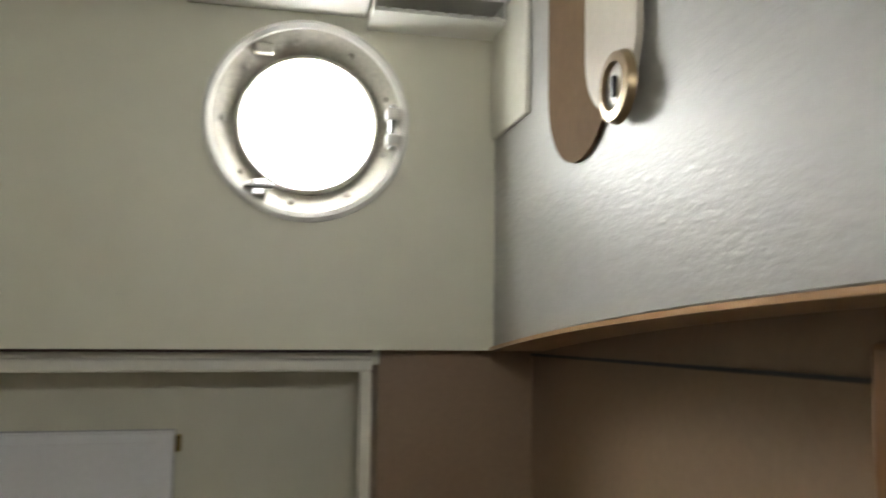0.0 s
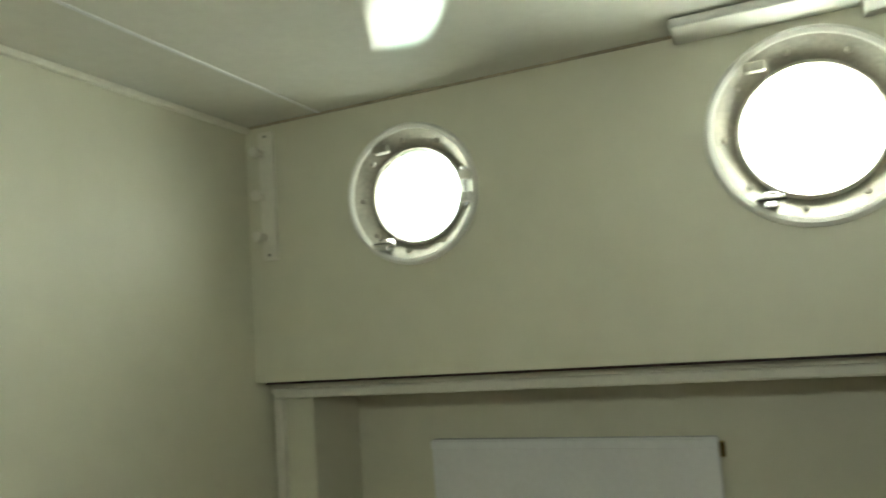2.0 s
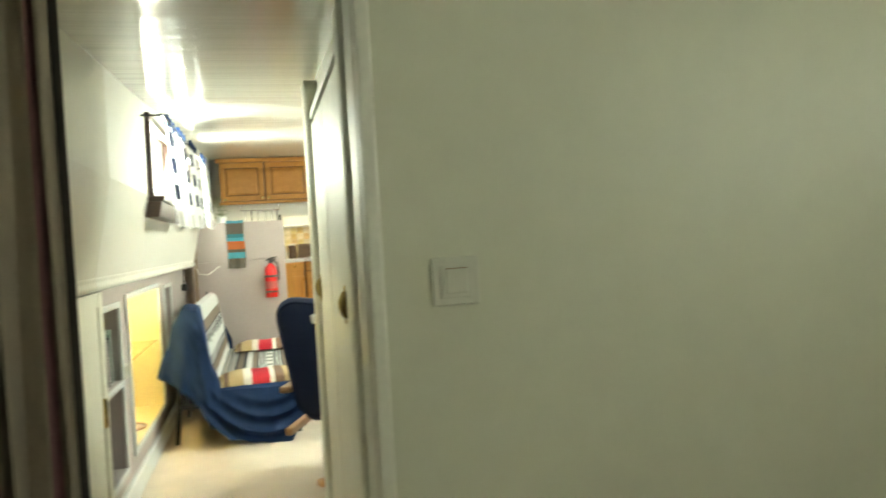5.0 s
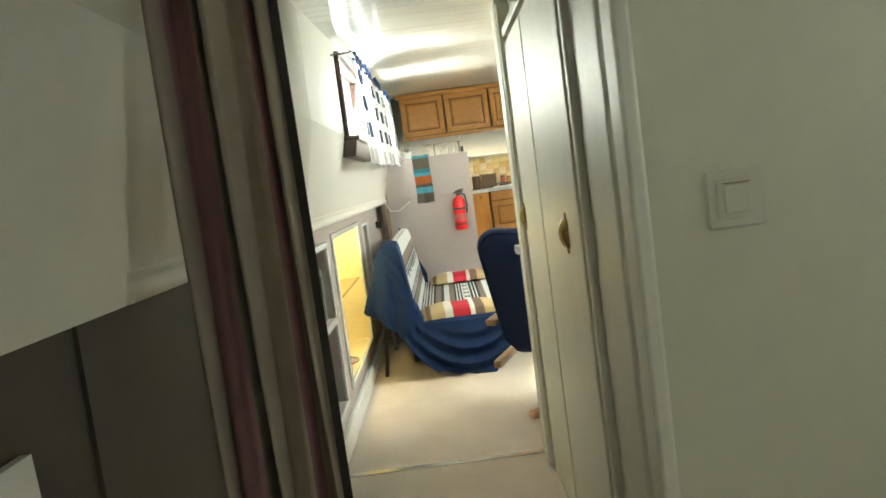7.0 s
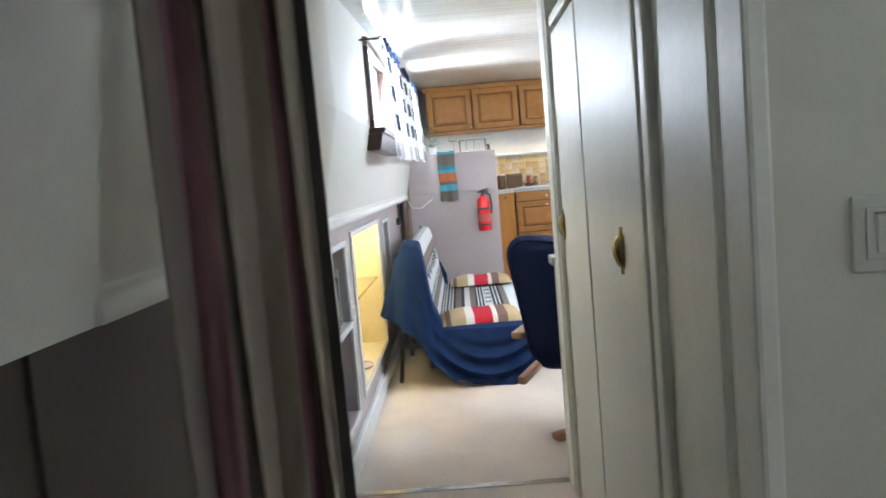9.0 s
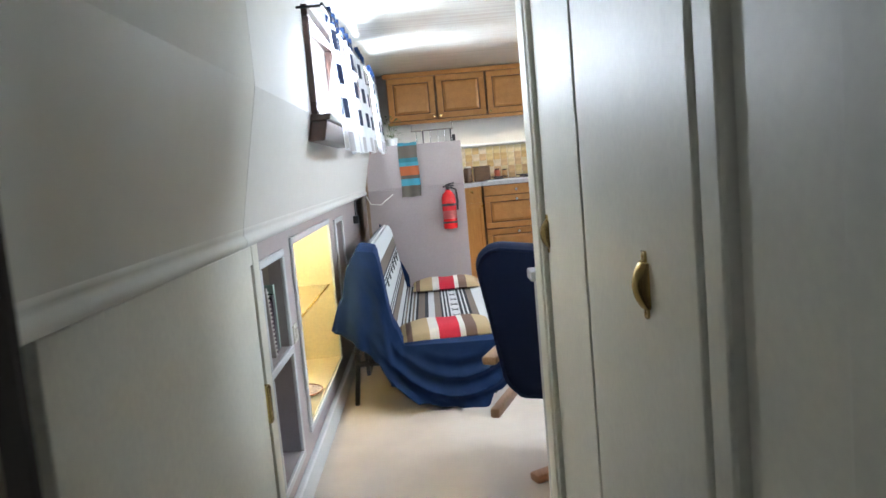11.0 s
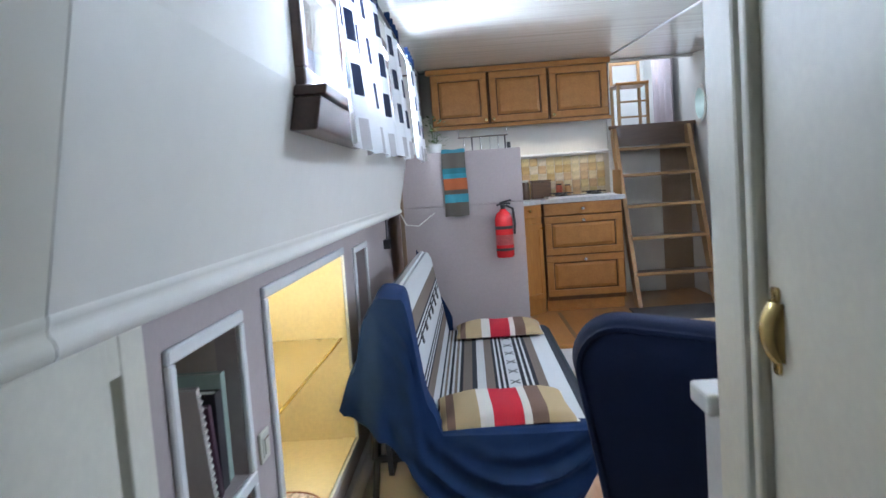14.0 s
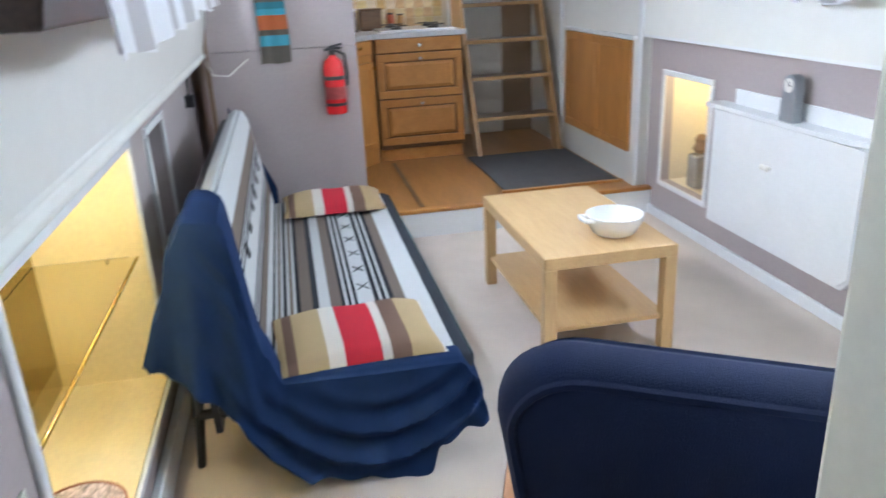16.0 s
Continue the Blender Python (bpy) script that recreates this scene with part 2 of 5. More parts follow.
def part(name, bm, material, parent, label="", smooth=False):
    """Links a bmesh, given in the world's metres, as one mesh under a thing or a part."""
    bmesh.ops.translate(bm, verts=bm.verts, vec=-origin_of(parent))
    ob = obj(name, bm, material, smooth)
    ob.parent = parent
    if label:
        ob["label"] = label
    return ob


def holed(plane, a, b, u0, u1, z0, z1, rects):
    """A wall slab from a to b along the plane's axis, with rectangular openings (u0, u1, z0, z1) side by side along u."""
    out = []
    def slab(p, q, r, s):
        if q - p > 1e-4 and s - r > 1e-4:
            out.append(B(p, q, a, b, r, s) if plane == "y" else B(a, b, p, q, r, s))
    at = u0
    for p, q, r, s in sorted(rects):
        slab(at, p, z0, z1), slab(p, q, z0, r), slab(p, q, s, z1)
        at = q
    slab(at, u1, z0, z1)
    return join(*out)


def round_hole(y0, y1, x0, x1, z0, z1, cx, cz, r, n=64):
    """A slab with one round hole through it along y."""
    bm = bmesh.new()
    layers = []
    for y in (y0, y1):
        inner, outer = [], []
        for k in range(n):
            t = 2 * math.pi * k / n + math.pi / 4
            c, s = math.cos(t), math.sin(t)
            inner.append(bm.verts.new((cx + r * c, y, cz + r * s)))
            f = 1 / max(abs(c), abs(s))
            ox, oz = c * f, s * f
            outer.append(bm.verts.new((cx + ox * ((x1 - cx) if ox > 0 else (cx - x0)), y, cz + oz * ((z1 - cz) if oz > 0 else (cz - z0)))))
        layers.append((inner, outer))
    (i0, o0), (i1, o1) = layers
    for k in range(n):
        j = (k + 1) % n
        bm.faces.new((i0[k], i0[j], o0[j], o0[k]))
        bm.faces.new((i1[k], o1[k], o1[j], i1[j]))
        bm.faces.new((i0[k], i1[k], i1[j], i0[j]))
        bm.faces.new((o0[k], o0[j], o1[j], o1[k]))
    bmesh.ops.recalc_face_normals(bm, faces=bm.faces)
    return bm


def frame_y(bm, x0, x1, z0, z1, y0, y1, w, bevel=0.004):
    """A rectangular frame in the plane of a side wall, w wide."""
    for q in ((x0, x1, z1 - w, z1), (x0, x1, z0, z0 + w), (x0, x0 + w, z0 + w, z1 - w), (x1 - w, x1, z0 + w, z1 - w)):
        box(bm, q[0], q[1], y0, y1, q[2], q[3], bevel, 1)
    return bm


def ceil_z(x):
    return 1.85 + max(0.0, -3.0 - x) * 0.055


# ---- the shell ----
YL, YLL, YR, YRL = -1.25, -1.335, 1.27, 1.335      # inner faces: upper and lower side walls
LIP = 1.085
STEP_X, STEP_Z = -8.80, 0.16
struct("floor_saloon", B(-8.78, 0.6, -1.7, 1.75, -0.08, 0), CARPET, "beige fitted carpet on the boat floor", "floor")
struct("floor_galley", B(-12.6, STEP_X, -1.7, 1.75, -0.08, STEP_Z - 0.012), FLOORWOOD, "raised galley floor of honey-brown wood", "floor")
struct("step_riser", B(STEP_X, STEP_X + 0.02, -1.3, 1.335, 0, STEP_Z - 0.012), WHITE_TRIM, "white painted step riser", "step")
struct("trim_step_nosing", B(STEP_X - 0.03, STEP_X + 0.03, -0.44, 1.335, STEP_Z - 0.012, STEP_Z + 0.012, 0.006), OAK, "worn wooden nosing on the step", "trim")
struct("ceiling_bedroom", B(-3.05, 0.6, -1.7, 1.75, 1.85, 1.92), CEIL, "glossy cream painted bedroom ceiling", "ceiling")
struct("ceiling_saloon", prism([(-3.05, ceil_z(-3.05)), (-10.75, ceil_z(-10.75)), (-10.75, ceil_z(-10.75) + 0.08), (-3.05, ceil_z(-3.05) + 0.08)], "y", -1.7, 1.75), CEIL_S, "glossy cream painted saloon ceiling", "ceiling")
# left side
# the third opening, in the bedroom, is unseen and only admits fill light
WIN_L = [(-6.60, -5.72, 1.53, 1.93), (-8.30, -7.50, 1.56, 1.97), (-1.62, -1.28, 1.54, 1.76)]


def lean_in(bm):
    """The cabin side leans inwards up to the sills and stands upright above."""
    for v in bm.verts:
        v.co.y += 0.2 * (min(v.co.z, 1.53) - 1.105)
    return bm



PANEL_X = -4.72
struct("wall_left_upper", lean_in(join(B(-12.6, PANEL_X, YL - 0.1, YL, LIP + 0.02, 1.53), holed("y", YL - 0.1, YL, -12.6, PANEL_X, 1.53, 2.7, WIN_L[:2]))), WHITE, "white painted upper side wall with windows")
# the darker tone stands for weaker light away from the window
struct("wall_left_corridor", lean_in(join(B(PANEL_X + 0.003, 0.6, YL - 0.1, YL, LIP + 0.02, 1.53), holed("y", YL - 0.1, YL, PANEL_X + 0.003, 0.6, 1.53, 2.7, WIN_L[2:]))), WHITE_DIM, "upper side wall of the corridor, toned ivory for its dimmer light")
NICHES = [(-5.61, -5.235, 0.63, 0.985), (-7.02, -5.86, 0.225, 1.01), (-7.72, -7.36, 0.5, 0.985)]
LOWBOOK = (-5.61, -5.235, 0.2, 0.60)
struct("wall_left_lower", join(holed("y", YLL - 0.05, YLL, -12.6, 0.6, 0.6, LIP + 0.02, [(-5.61, -5.235, 0.63, 0.985), (-7.02, -5.86, 0.6, 1.01), (-7.72, -7.36, 0.6, 0.985)]),
       holed("y", YLL - 0.05, YLL, -12.6, 0.6, -0.05, 0.6, [LOWBOOK, (-7.02, -5.86, 0.225, 0.6), (-7.72, -7.36, 0.5, 0.6)])), MAUVE, "mauve painted lower side wall with recesses")
struct("wall_left_hull", B(-12.6, 0.6, -1.75, -1.70, -0.1, 1.15), MAUVE, "plain hull side behind the lining")
# right side of the saloon and galley
# the third opening is unseen, added to let light in
WIN_R = [(-9.6, -9.0, 1.5, 1.98), (-8.0, -7.2, 1.45, 1.92), (-6.45, -5.65, 1.45, 1.88)]
struct("wall_right_upper", join(holed("y", YR, YR + 0.1, -10.2, -5.0, LIP + 0.005, 2.7, WIN_R), round_hole(YR, YR + 0.1, -12.6, -10.2, LIP + 0.005, 2.7, -10.55, 1.82, 0.13)), WHITE, "white painted upper side wall with windows")
struct("wall_right_lower", holed("y", YRL, YRL + 0.05, -8.86, -5.0, -0.05, LIP + 0.005, [(-8.66, -8.17, 0.24, 0.87)]), MAUVE, "mauve painted lower side wall with a lit niche")
struct("wall_right_galley", B(-12.6, -8.86, YR, YR + 0.1, 0, LIP + 0.005), WHITE, "white painted galley side wall")
struct("wall_right_hull", B(-12.6, 0.6, 1.75, 1.80, -0.1, 1.15), MAUVE, "plain hull side behind the lining")
struct("wall_galley_back", B(-10.85, -10.75, -1.7, 0.50, 0, 2.5), WHITE, "white galley end wall")
struct("wall_stair_back", B(-12.65, -12.55, -1.7, 1.8, 0, 3.0), WHITE, "white wall behind the companionway")
struct("hull_deck_left", B(-12.6, 0.6, -1.75, YL - 0.1, 1.10, 1.15), WHITE, "side deck over the lining", "deck")
struct("hull_deck_right", B(-12.6, 0.6, 1.42, 1.80, 1.10, 1.15), WHITE, "side deck over the lining", "deck")
struct("backdrop_left", B(-14, 2, -5.0, -4.98, -1, 5), glow("bright_sky", (0.93, 0.97, 1.0), 5.0), "bright overcast sky outside the windows", "backdrop")
struct("backdrop_right", B(-2.9, 2, 4.98, 5.0, -1, 5), glow("bright_sky_portholes", (0.95, 1.0, 0.98), 9.0), "bright sky outside the portholes", "backdrop")
struct("backdrop_bank", B(-16, -3.0, 4.98, 5.0, -1, 5), glow("teal_river_bank", (0.30, 0.62, 0.56), 1.6), "hazy teal green river bank outside the windows", "backdrop")
struct("backdrop_bow", B(-36, -16, 4.98, 5.0, -1, 5), glow("bright_sky_bow", (0.95, 0.98, 1.0), 5.0), "bright sky outside the round window", "backdrop")
struct("wall_stern", B(0.5, 0.6, -1.7, 1.75, 0, 1.9), BROWN, "plain brown end wall of the bedroom")
struct("ceiling_hatch", B(-12.6, -10.75, -1.7, 1.75, 2.9, 2.98), WHITE, "white roof over the companionway", "ceiling")
struct("wall_hatch_header", B(-10.80, -10.72, 0.5, 1.27, ceil_z(-10.75) - 0.02, 2.95), WHITE, "white header over the companionway")
# bulkhead between bedroom and corridor
struct("wall_bulkhead", B(-3.10, -3.0, -0.44, 1.7, 0, 1.9), CREAM, "cream painted bulkhead with a light switch")
struct("wall_corridor_right", B(-5.068, -3.10, -0.36, 1.40, 0, 2.05), CREAM, "cream panelled block beside the corridor")
# bedroom porthole side
P1, P2, PR = (-1.475, 1.585), (-2.455, 1.575), 0.204
struct("wall_porthole", join(round_hole(1.32, 1.42, -1.95, 0.5, 1.087, 1.9, P1[0], P1[1], PR), round_hole(1.32, 1.42, -3.0, -1.95, 1.087, 1.9, P2[0], P2[1], PR * 0.87)), CREAM, "cream painted side wall with two portholes")
struct("wall_recess", B(-3.0, 0.5, 1.655, 1.70, 0, 1.2), CREAM, "cream painted back of the bedside recess")
struct("wall_brown_lower", B(-1.30, 0.5, 1.40, 1.655, 0, 1.097), BROWN, "brown panelled lower wall beside the recess")

# ---- trims of the shell ----
def moulding(name, y, side, x0, x1, z, material, label):
    prof = [(0, 0), (0.012, 0.0), (0.017, 0.006), (0.018, 0.014), (0.016, 0.022), (0.011, 0.028), (0.009, 0.034), (0.011, 0.040), (0.012, 0.047), (0.010, 0.055), (0.005, 0.061), (0.002, 0.07), (0, 0.07)]
    return struct(name, prism([(y + side * a, z + b) for a, b in prof], "x", x0, x1), material, label, "trim", True)


moulding("trim_left_moulding", YL, 1, -8.86, PANEL_X, LIP + 0.022, WHITE, "white painted moulding under the upper wall")
moulding("trim_corridor_moulding", YL, 1, PANEL_X + 0.003, -3.1, LIP + 0.022, WHITE_DIM, "moulding under the corridor wall, toned ivory for its dimmer light")
struct("trim_left_soffit", B(-12.6, 0.5, YLL, YL - 0.0, LIP + 0.02, LIP + 0.035), WHITE_TRIM, "white underside of the upper wall", "trim")
struct("trim_right_soffit", B(-8.86, -5.09, YR, YRL + 0.05, LIP - 0.01, LIP + 0.005), WHITE_TRIM, "white underside of the upper wall", "trim")
struct("baseboard_left", B(-8.8, -5.1, YLL, YLL + 0.03, 0, 0.115, 0.008), WHITE_TRIM, "white painted skirting board", "baseboard")
struct("baseboard_right", B(-8.8, -5.1, YRL - 0.02, YRL, 0, 0.06, 0.006), WHITE_TRIM, "white painted skirting board", "baseboard")
struct("trim_carpet_strip", B(-5.12, -5.085, YLL + 0.03, -0.42, 0, 0.006), STEEL, "thin metal carpet strip across the floor", "trim")
struct("trim_galley_post", B(-8.90, -8.84, YR - 0.012, YR + 0.0, 0.0, 2.15, 0.004), WHITE_TRIM, "white painted corner post at the galley", "trim")
struct("trim_ceiling_batten", prism([(-5.1, ceil_z(-5.1) - 0.008), (-10.75, ceil_z(-10.75) - 0.008), (-10.75, ceil_z(-10.75)), (-5.1, ceil_z(-5.1))], "y", 0.47, 0.485), WHITE_TRIM, "white batten along the ceiling joint", "trim")
struct("trim_ceiling_seam", B(-2.735, -2.725, -1.2, 1.32, 1.8475, 1.85), WHITE_TRIM, "pale joint strip across the bedroom ceiling", "trim")
struct("trim_bulkhead_cove", B(-3.0, -2.982, -0.44, 1.32, 1.832, 1.85, 0.005), CREAM_TRIM, "cream bead where bulkhead meets ceiling", "trim")
# thin brownish cream line along the top of the porthole wall
struct("trim_porthole_ceiling", B(-2.98, -1.06, 1.310, 1.32, 1.845, 1.85), mat("brownish_cream", (0.38, 0.33, 0.24), 0.6, 0, 0.3, 12, 60, 0.1), "thin brownish cream strip between wall and ceiling", "trim")
struct("ceiling_corridor_header", B(-3.1, -3.0, -1.25, -0.44, 1.80, 1.86), CREAM, "cream header over the corridor opening", "ceiling")
# recess frame under the portholes
_bm = bmesh.new()
for q in ((-2.985, -1.315, 1.035, 1.063), (-2.985, -2.957, 0, 1.035), (-1.343, -1.315, 0, 1.035)):
    box(_bm, q[0], q[1], 1.375, 1.402, q[2], q[3], 0.006)
struct("trim_recess_frame", _bm, CREAM_TRIM, "cream painted frame round the bedside recess", "trim")
struct("wall_recess_head", B(-3.0, -1.30, 1.385, 1.42, 1.05, 1.087), CREAM, "cream strip over the recess frame")
struct("wall_recess_side", B(-3.0, -2.86, 1.40, 1.655, 0, 1.06), CREAM, "cream side of the bedside recess")
# dark strip drawn in for the shadow under the overhanging wall edge
struct("trim_recess_shadow", B(-2.985, -1.32, 1.345, 1.384, 1.079, 1.0866), DARKWOOD, "dark strip as the shadow line under the porthole wall", "trim")
# dark lower left of the bedroom
DARKBROWN = mat("dark_brown_panel", (0.045, 0.036, 0.03), 0.5, 0, 0.12, 4, 60, 0.05)
struct("wall_left_dark", B(-3.7, 0.5, YLL, YLL + 0.012, 0, LIP + 0.015), DARKBROWN, "dark brown panel low on the bedroom side")
struct("trim_left_dark_batten", B(-3.10, -3.06, YLL + 0.012, YLL + 0.02, 0, LIP + 0.015), DARKBROWN, "dark brown upright batten", "trim")

_lb = thing("leaning_board", (-2.7, YLL + 0.03, 0), "white board leaning against the dark panel", "board")
part("board", prism([(YLL + 0.02, 0.955), (YLL + 0.035, 0.955), (YLL + 0.075, 0.0), (YLL + 0.06, 0.0)], "x", -2.86, -2.45), WHITE, _lb)

# bulkhead beyond the portholes: embossed overhead panel with a curved lower edge
def curved_panel():
    pts = [(1.32, 1.097)]
    for k in range(1, 13):
        t = k / 12
        pts.append((1.32 - 1.9 * t, 1.097 + 0.135 * (1 - (1 - t) ** 2.0)))
    pts += [(-0.58, 1.85), (1.32, 1.85)]
    return prism(pts, "x", -1.05, -0.75)


struct("wall_embossed_panel", curved_panel(), TEXTURED, "silvery embossed panel with a curved lower edge")
def lip_strip():
    def f(u, v):
        y = 1.32 - 1.9 * u
        return (-1.058 + 0.31 * v, y, 1.094 + 0.135 * (1 - (1 - u) ** 2.0))
    return grid_sheet(f, 24, 1, 0.008)


struct("trim_panel_lip", lip_strip(), wood("amber_lip_wood", (0.50, 0.30, 0.14), (0.36, 0.19, 0.08), 0.35, 1), "thin amber wooden lip under the panel", "trim", True)
_bd = struct("wall_brown_doors", B(-0.93, -0.89, -0.6, 1.40, 0, 1.2), BROWN, "brown cupboard fronts under the embossed panel")
struct("trim_brown_joint", prism([(1.40, 1.070), (0.2, 1.119), (0.2, 1.125), (1.40, 1.076)], "x", -0.935, -0.93), BLACK, "thin dark joint over the brown cupboard", "trim")
part("knob", join(lathe([(0.006, 0), (0.006, 0.02)], (-0.955, 1.324, 0.710), "x", 16), lathe([(0, -0.02), (0.012, -0.018), (0.017, -0.008), (0.012, 0.002), (0, 0.004)], (-0.96, 1.324, 0.710), "x", 20)), BRASS, _bd, "small round brass knob", True)
BROWNWOOD = wood("amber_brown_wood", (0.24, 0.12, 0.045), (0.14, 0.07, 0.03), 0.4, 2)
_p = thing("wooden_post", (-0.98, 0.2, 0), "amber wooden post with a small shelf", "post")
part("post", B(-1.0, -0.94, 0.15, 0.265, 0, 1.16, 0.008), BROWNWOOD, _p)
part("shelf", B(-1.04, -0.935, 0.15, 0.33, 0.93, 0.965, 0.006), BROWNWOOD, _p)

# brown arch with the round white fitting on the embossed panel
_f = thing("wall_fitting", (-1.05, 0.75, 1.40), "round beige fitting in a brown curved surround", "fitting")
def arch_pts(cy, cz, ry, rz, n=20):
    return [(cy + ry * math.cos(math.pi + math.pi * k / n), cz + rz * math.sin(math.pi + math.pi * k / n)) for k in range(n + 1)]


part("surround", prism(arch_pts(0.805, 1.56, 0.135, 0.14) + [(0.94, 1.85), (0.67, 1.85)], "x", -1.058, -1.049), mat("brown_edge", (0.14, 0.09, 0.05), 0.9, 0, 0.1, 6, 60, 0.04, 0.1), _f, "brown curved surround")
part("cover", prism(arch_pts(0.662, 1.57, 0.088, 0.10) + [(0.75, 1.85), (0.574, 1.85)], "x", -1.066, -1.056), mat("beige_cover_plastic", (0.52, 0.47, 0.38), 0.5, 0, 0.06, 8, 70, 0.02), _f, "beige curved cover", True)
part("bezel", ringlathe([(0.034, -0.014), (0.048, -0.012), (0.052, 0.0), (0.034, 0.0)], (-1.066, 0.625, 1.49), "x", 32), mat("bronze_bezel", (0.25, 0.18, 0.10), 0.35, 0.6), _f, "bronze ring", True)
part("dial", lathe([(0, -0.007), (0.033, -0.006), (0.033, 0)], (-1.066, 0.625, 1.49), "x", 32), PALE, _f, "white dial", True)
part("toggle", B(-1.080, -1.073, 0.62, 0.63, 1.475, 1.505, 0.002), BLACK, _f)
_h = thing("hatch_cover", (-1.055, 1.17, 1.56), "small cream cover plate on the panel", "cover")
part("plate", B(-1.062, -1.05, 1.06, 1.315, 1.565, 1.84, 0.004), CREAM_TRIM, _h)

# ceiling vent and white lamp housing over the porthole
_v = thing("ceiling_vent", (-1.2, 1.25, 1.85), "white slatted vent grille against the ceiling", "vent")
part("frame", frame_y(bmesh.new(), -1.35, -1.06, 1.80, 1.85, 1.20, 1.318, 0.006, 0.0), PALE, _v)
for k in range(9):
    part("slat", B(-1.345 + 0.031 * k, -1.322 + 0.031 * k, 1.20, 1.315, 1.803, 1.809), PALE, _v)
_v2 = thing("ceiling_panel", (-1.55, 1.25, 1.85), "white flat panel against the ceiling", "panel")
part("plate", B(-1.74, -1.355, 1.20, 1.318, 1.825, 1.849, 0.006), PALE, _v2)


# ---- portholes ----
def porthole(c, y, k, label):
    t = thing("porthole", (c[0], y, c[1]), label, "porthole", "portholes")
    def ring(*pts):
        return ringlathe([(r * k, h) for r, h in pts], (c[0], y, c[1]), "y", 64)
    part("flange", ring((0.203, 0.0), (0.206, -0.010), (0.215, -0.015), (0.223, -0.010), (0.224, 0.0)), PALE, t, "cream painted outer lip", True)
    part("dish", ring((0.2035, -0.004), (0.158, 0.042), (0.158, 0.047), (0.2035, 0.001)), CHROME, t, "worn dished metal ring", True)
    part("rim", ring((0.146, 0.034), (0.150, 0.028), (0.158, 0.032), (0.159, 0.05), (0.146, 0.05)), CHROME, t, "", True)
    part("sleeve", ring((0.158, 0.05), (0.150, 0.05), (0.150, 0.095), (0.158, 0.095)), CHROME, t, "", True)
    g = part("pane", lathe([(0.149 * k, 0.0), (0.149 * k, 0.006)], (c[0], y + 0.055, c[1]), "y", 48), GLASS, t, "clear round glass")
    g.visible_shadow = False
    for a in range(0, 360, 40):
        part("screw", lathe([(0.007, 0.006), (0.007, -0.003), (0.004, -0.005)], (c[0] + 0.181 * k * math.cos(radians(a + 20)), y + 0.015, c[1] + 0.181 * k * math.sin(radians(a + 20))), "y", 10), CHROME, t)
    hx, hz = c[0] + 0.186 * k, c[1] - 0.005
    for q in (-0.043, 0.016):
        part("hinge", B(hx - 0.016, hx + 0.014, y - 0.02, y + 0.012, hz + q, hz + q + 0.027, 0.004), PALE, t)
    part("hinge_pin", lathe([(0.009, -0.05), (0.009, 0.05)], (hx, y - 0.008, hz), "z", 12), STEEL, t)
    lx, lz = c[0] - 0.10 * k, c[1] - 0.152 * k
    part("latch", join(B(lx - 0.016, lx + 0.016, y - 0.018, y + 0.016, lz - 0.02, lz + 0.016, 0.005), lathe([(0.008, -0.03), (0.008, 0.03)], (lx, y - 0.012, lz), "x", 12)), STEEL, t, "dull metal latch")
    ux, uz = c[0] - 0.10 * k, c[1] + 0.155 * k
    part("lug", B(ux - 0.022, ux + 0.022, y - 0.006, y + 0.018, uz - 0.012, uz + 0.012, 0.005), CHROME, t)
    return t


porthole(P1, 1.32, 1.0, "round porthole with cream lip and bright glass")
porthole(P2, 1.32, 0.87, "smaller round porthole with cream lip and dull latch")
_pp = thing("round_window", (-10.55, YR, 1.82), "round white-rimmed porthole beside the stairs", "porthole")
part("flange", ringlathe([(0.13, 0.0), (0.13, -0.012), (0.165, -0.012), (0.165, 0.0)], (-10.55, YR, 1.82), "y", 40), PALE, _pp, "", True)

# peg rail
_r = thing("peg_rail", (-2.92, 1.32, 1.63), "white painted upright rail with three pegs", "rail")
part("board", B(-2.945, -2.895, 1.306, 1.32, 1.44, 1.825, 0.003), CREAM_TRIM, _r)
for z in (1.51, 1.63, 1.76):
    part("peg", lathe([(0.012, 0), (0.01, -0.02), (0.017, -0.03), (0.014, -0.04), (0, -0.043)], (-2.935, 1.306, z), "y", 16), CREAM_TRIM, _r, "", True)
for z in (1.455, 1.81):
    part("screw", lathe([(0.005, 0), (0.004, -0.002)], (-2.92, 1.306, z), "y", 8), STEEL, _r)
# white panel in the recess
_w = thing("white_board", (-2.18, 1.64, 0), "white flat radiator panel in the recess", "panel")
part("panel", B(-2.593, -1.767, 1.622, 1.655, 0.25, 0.873, 0.006), WHITE_TRIM, _w)
part("edge_strip", B(-2.593, -1.767, 1.617, 1.6215, 0.845, 0.868, 0.002), WHITE_TRIM, _w)
part("hinge", B(-1.765, -1.752, 1.63, 1.65, 0.82, 0.86, 0.002), BRASS, _w)


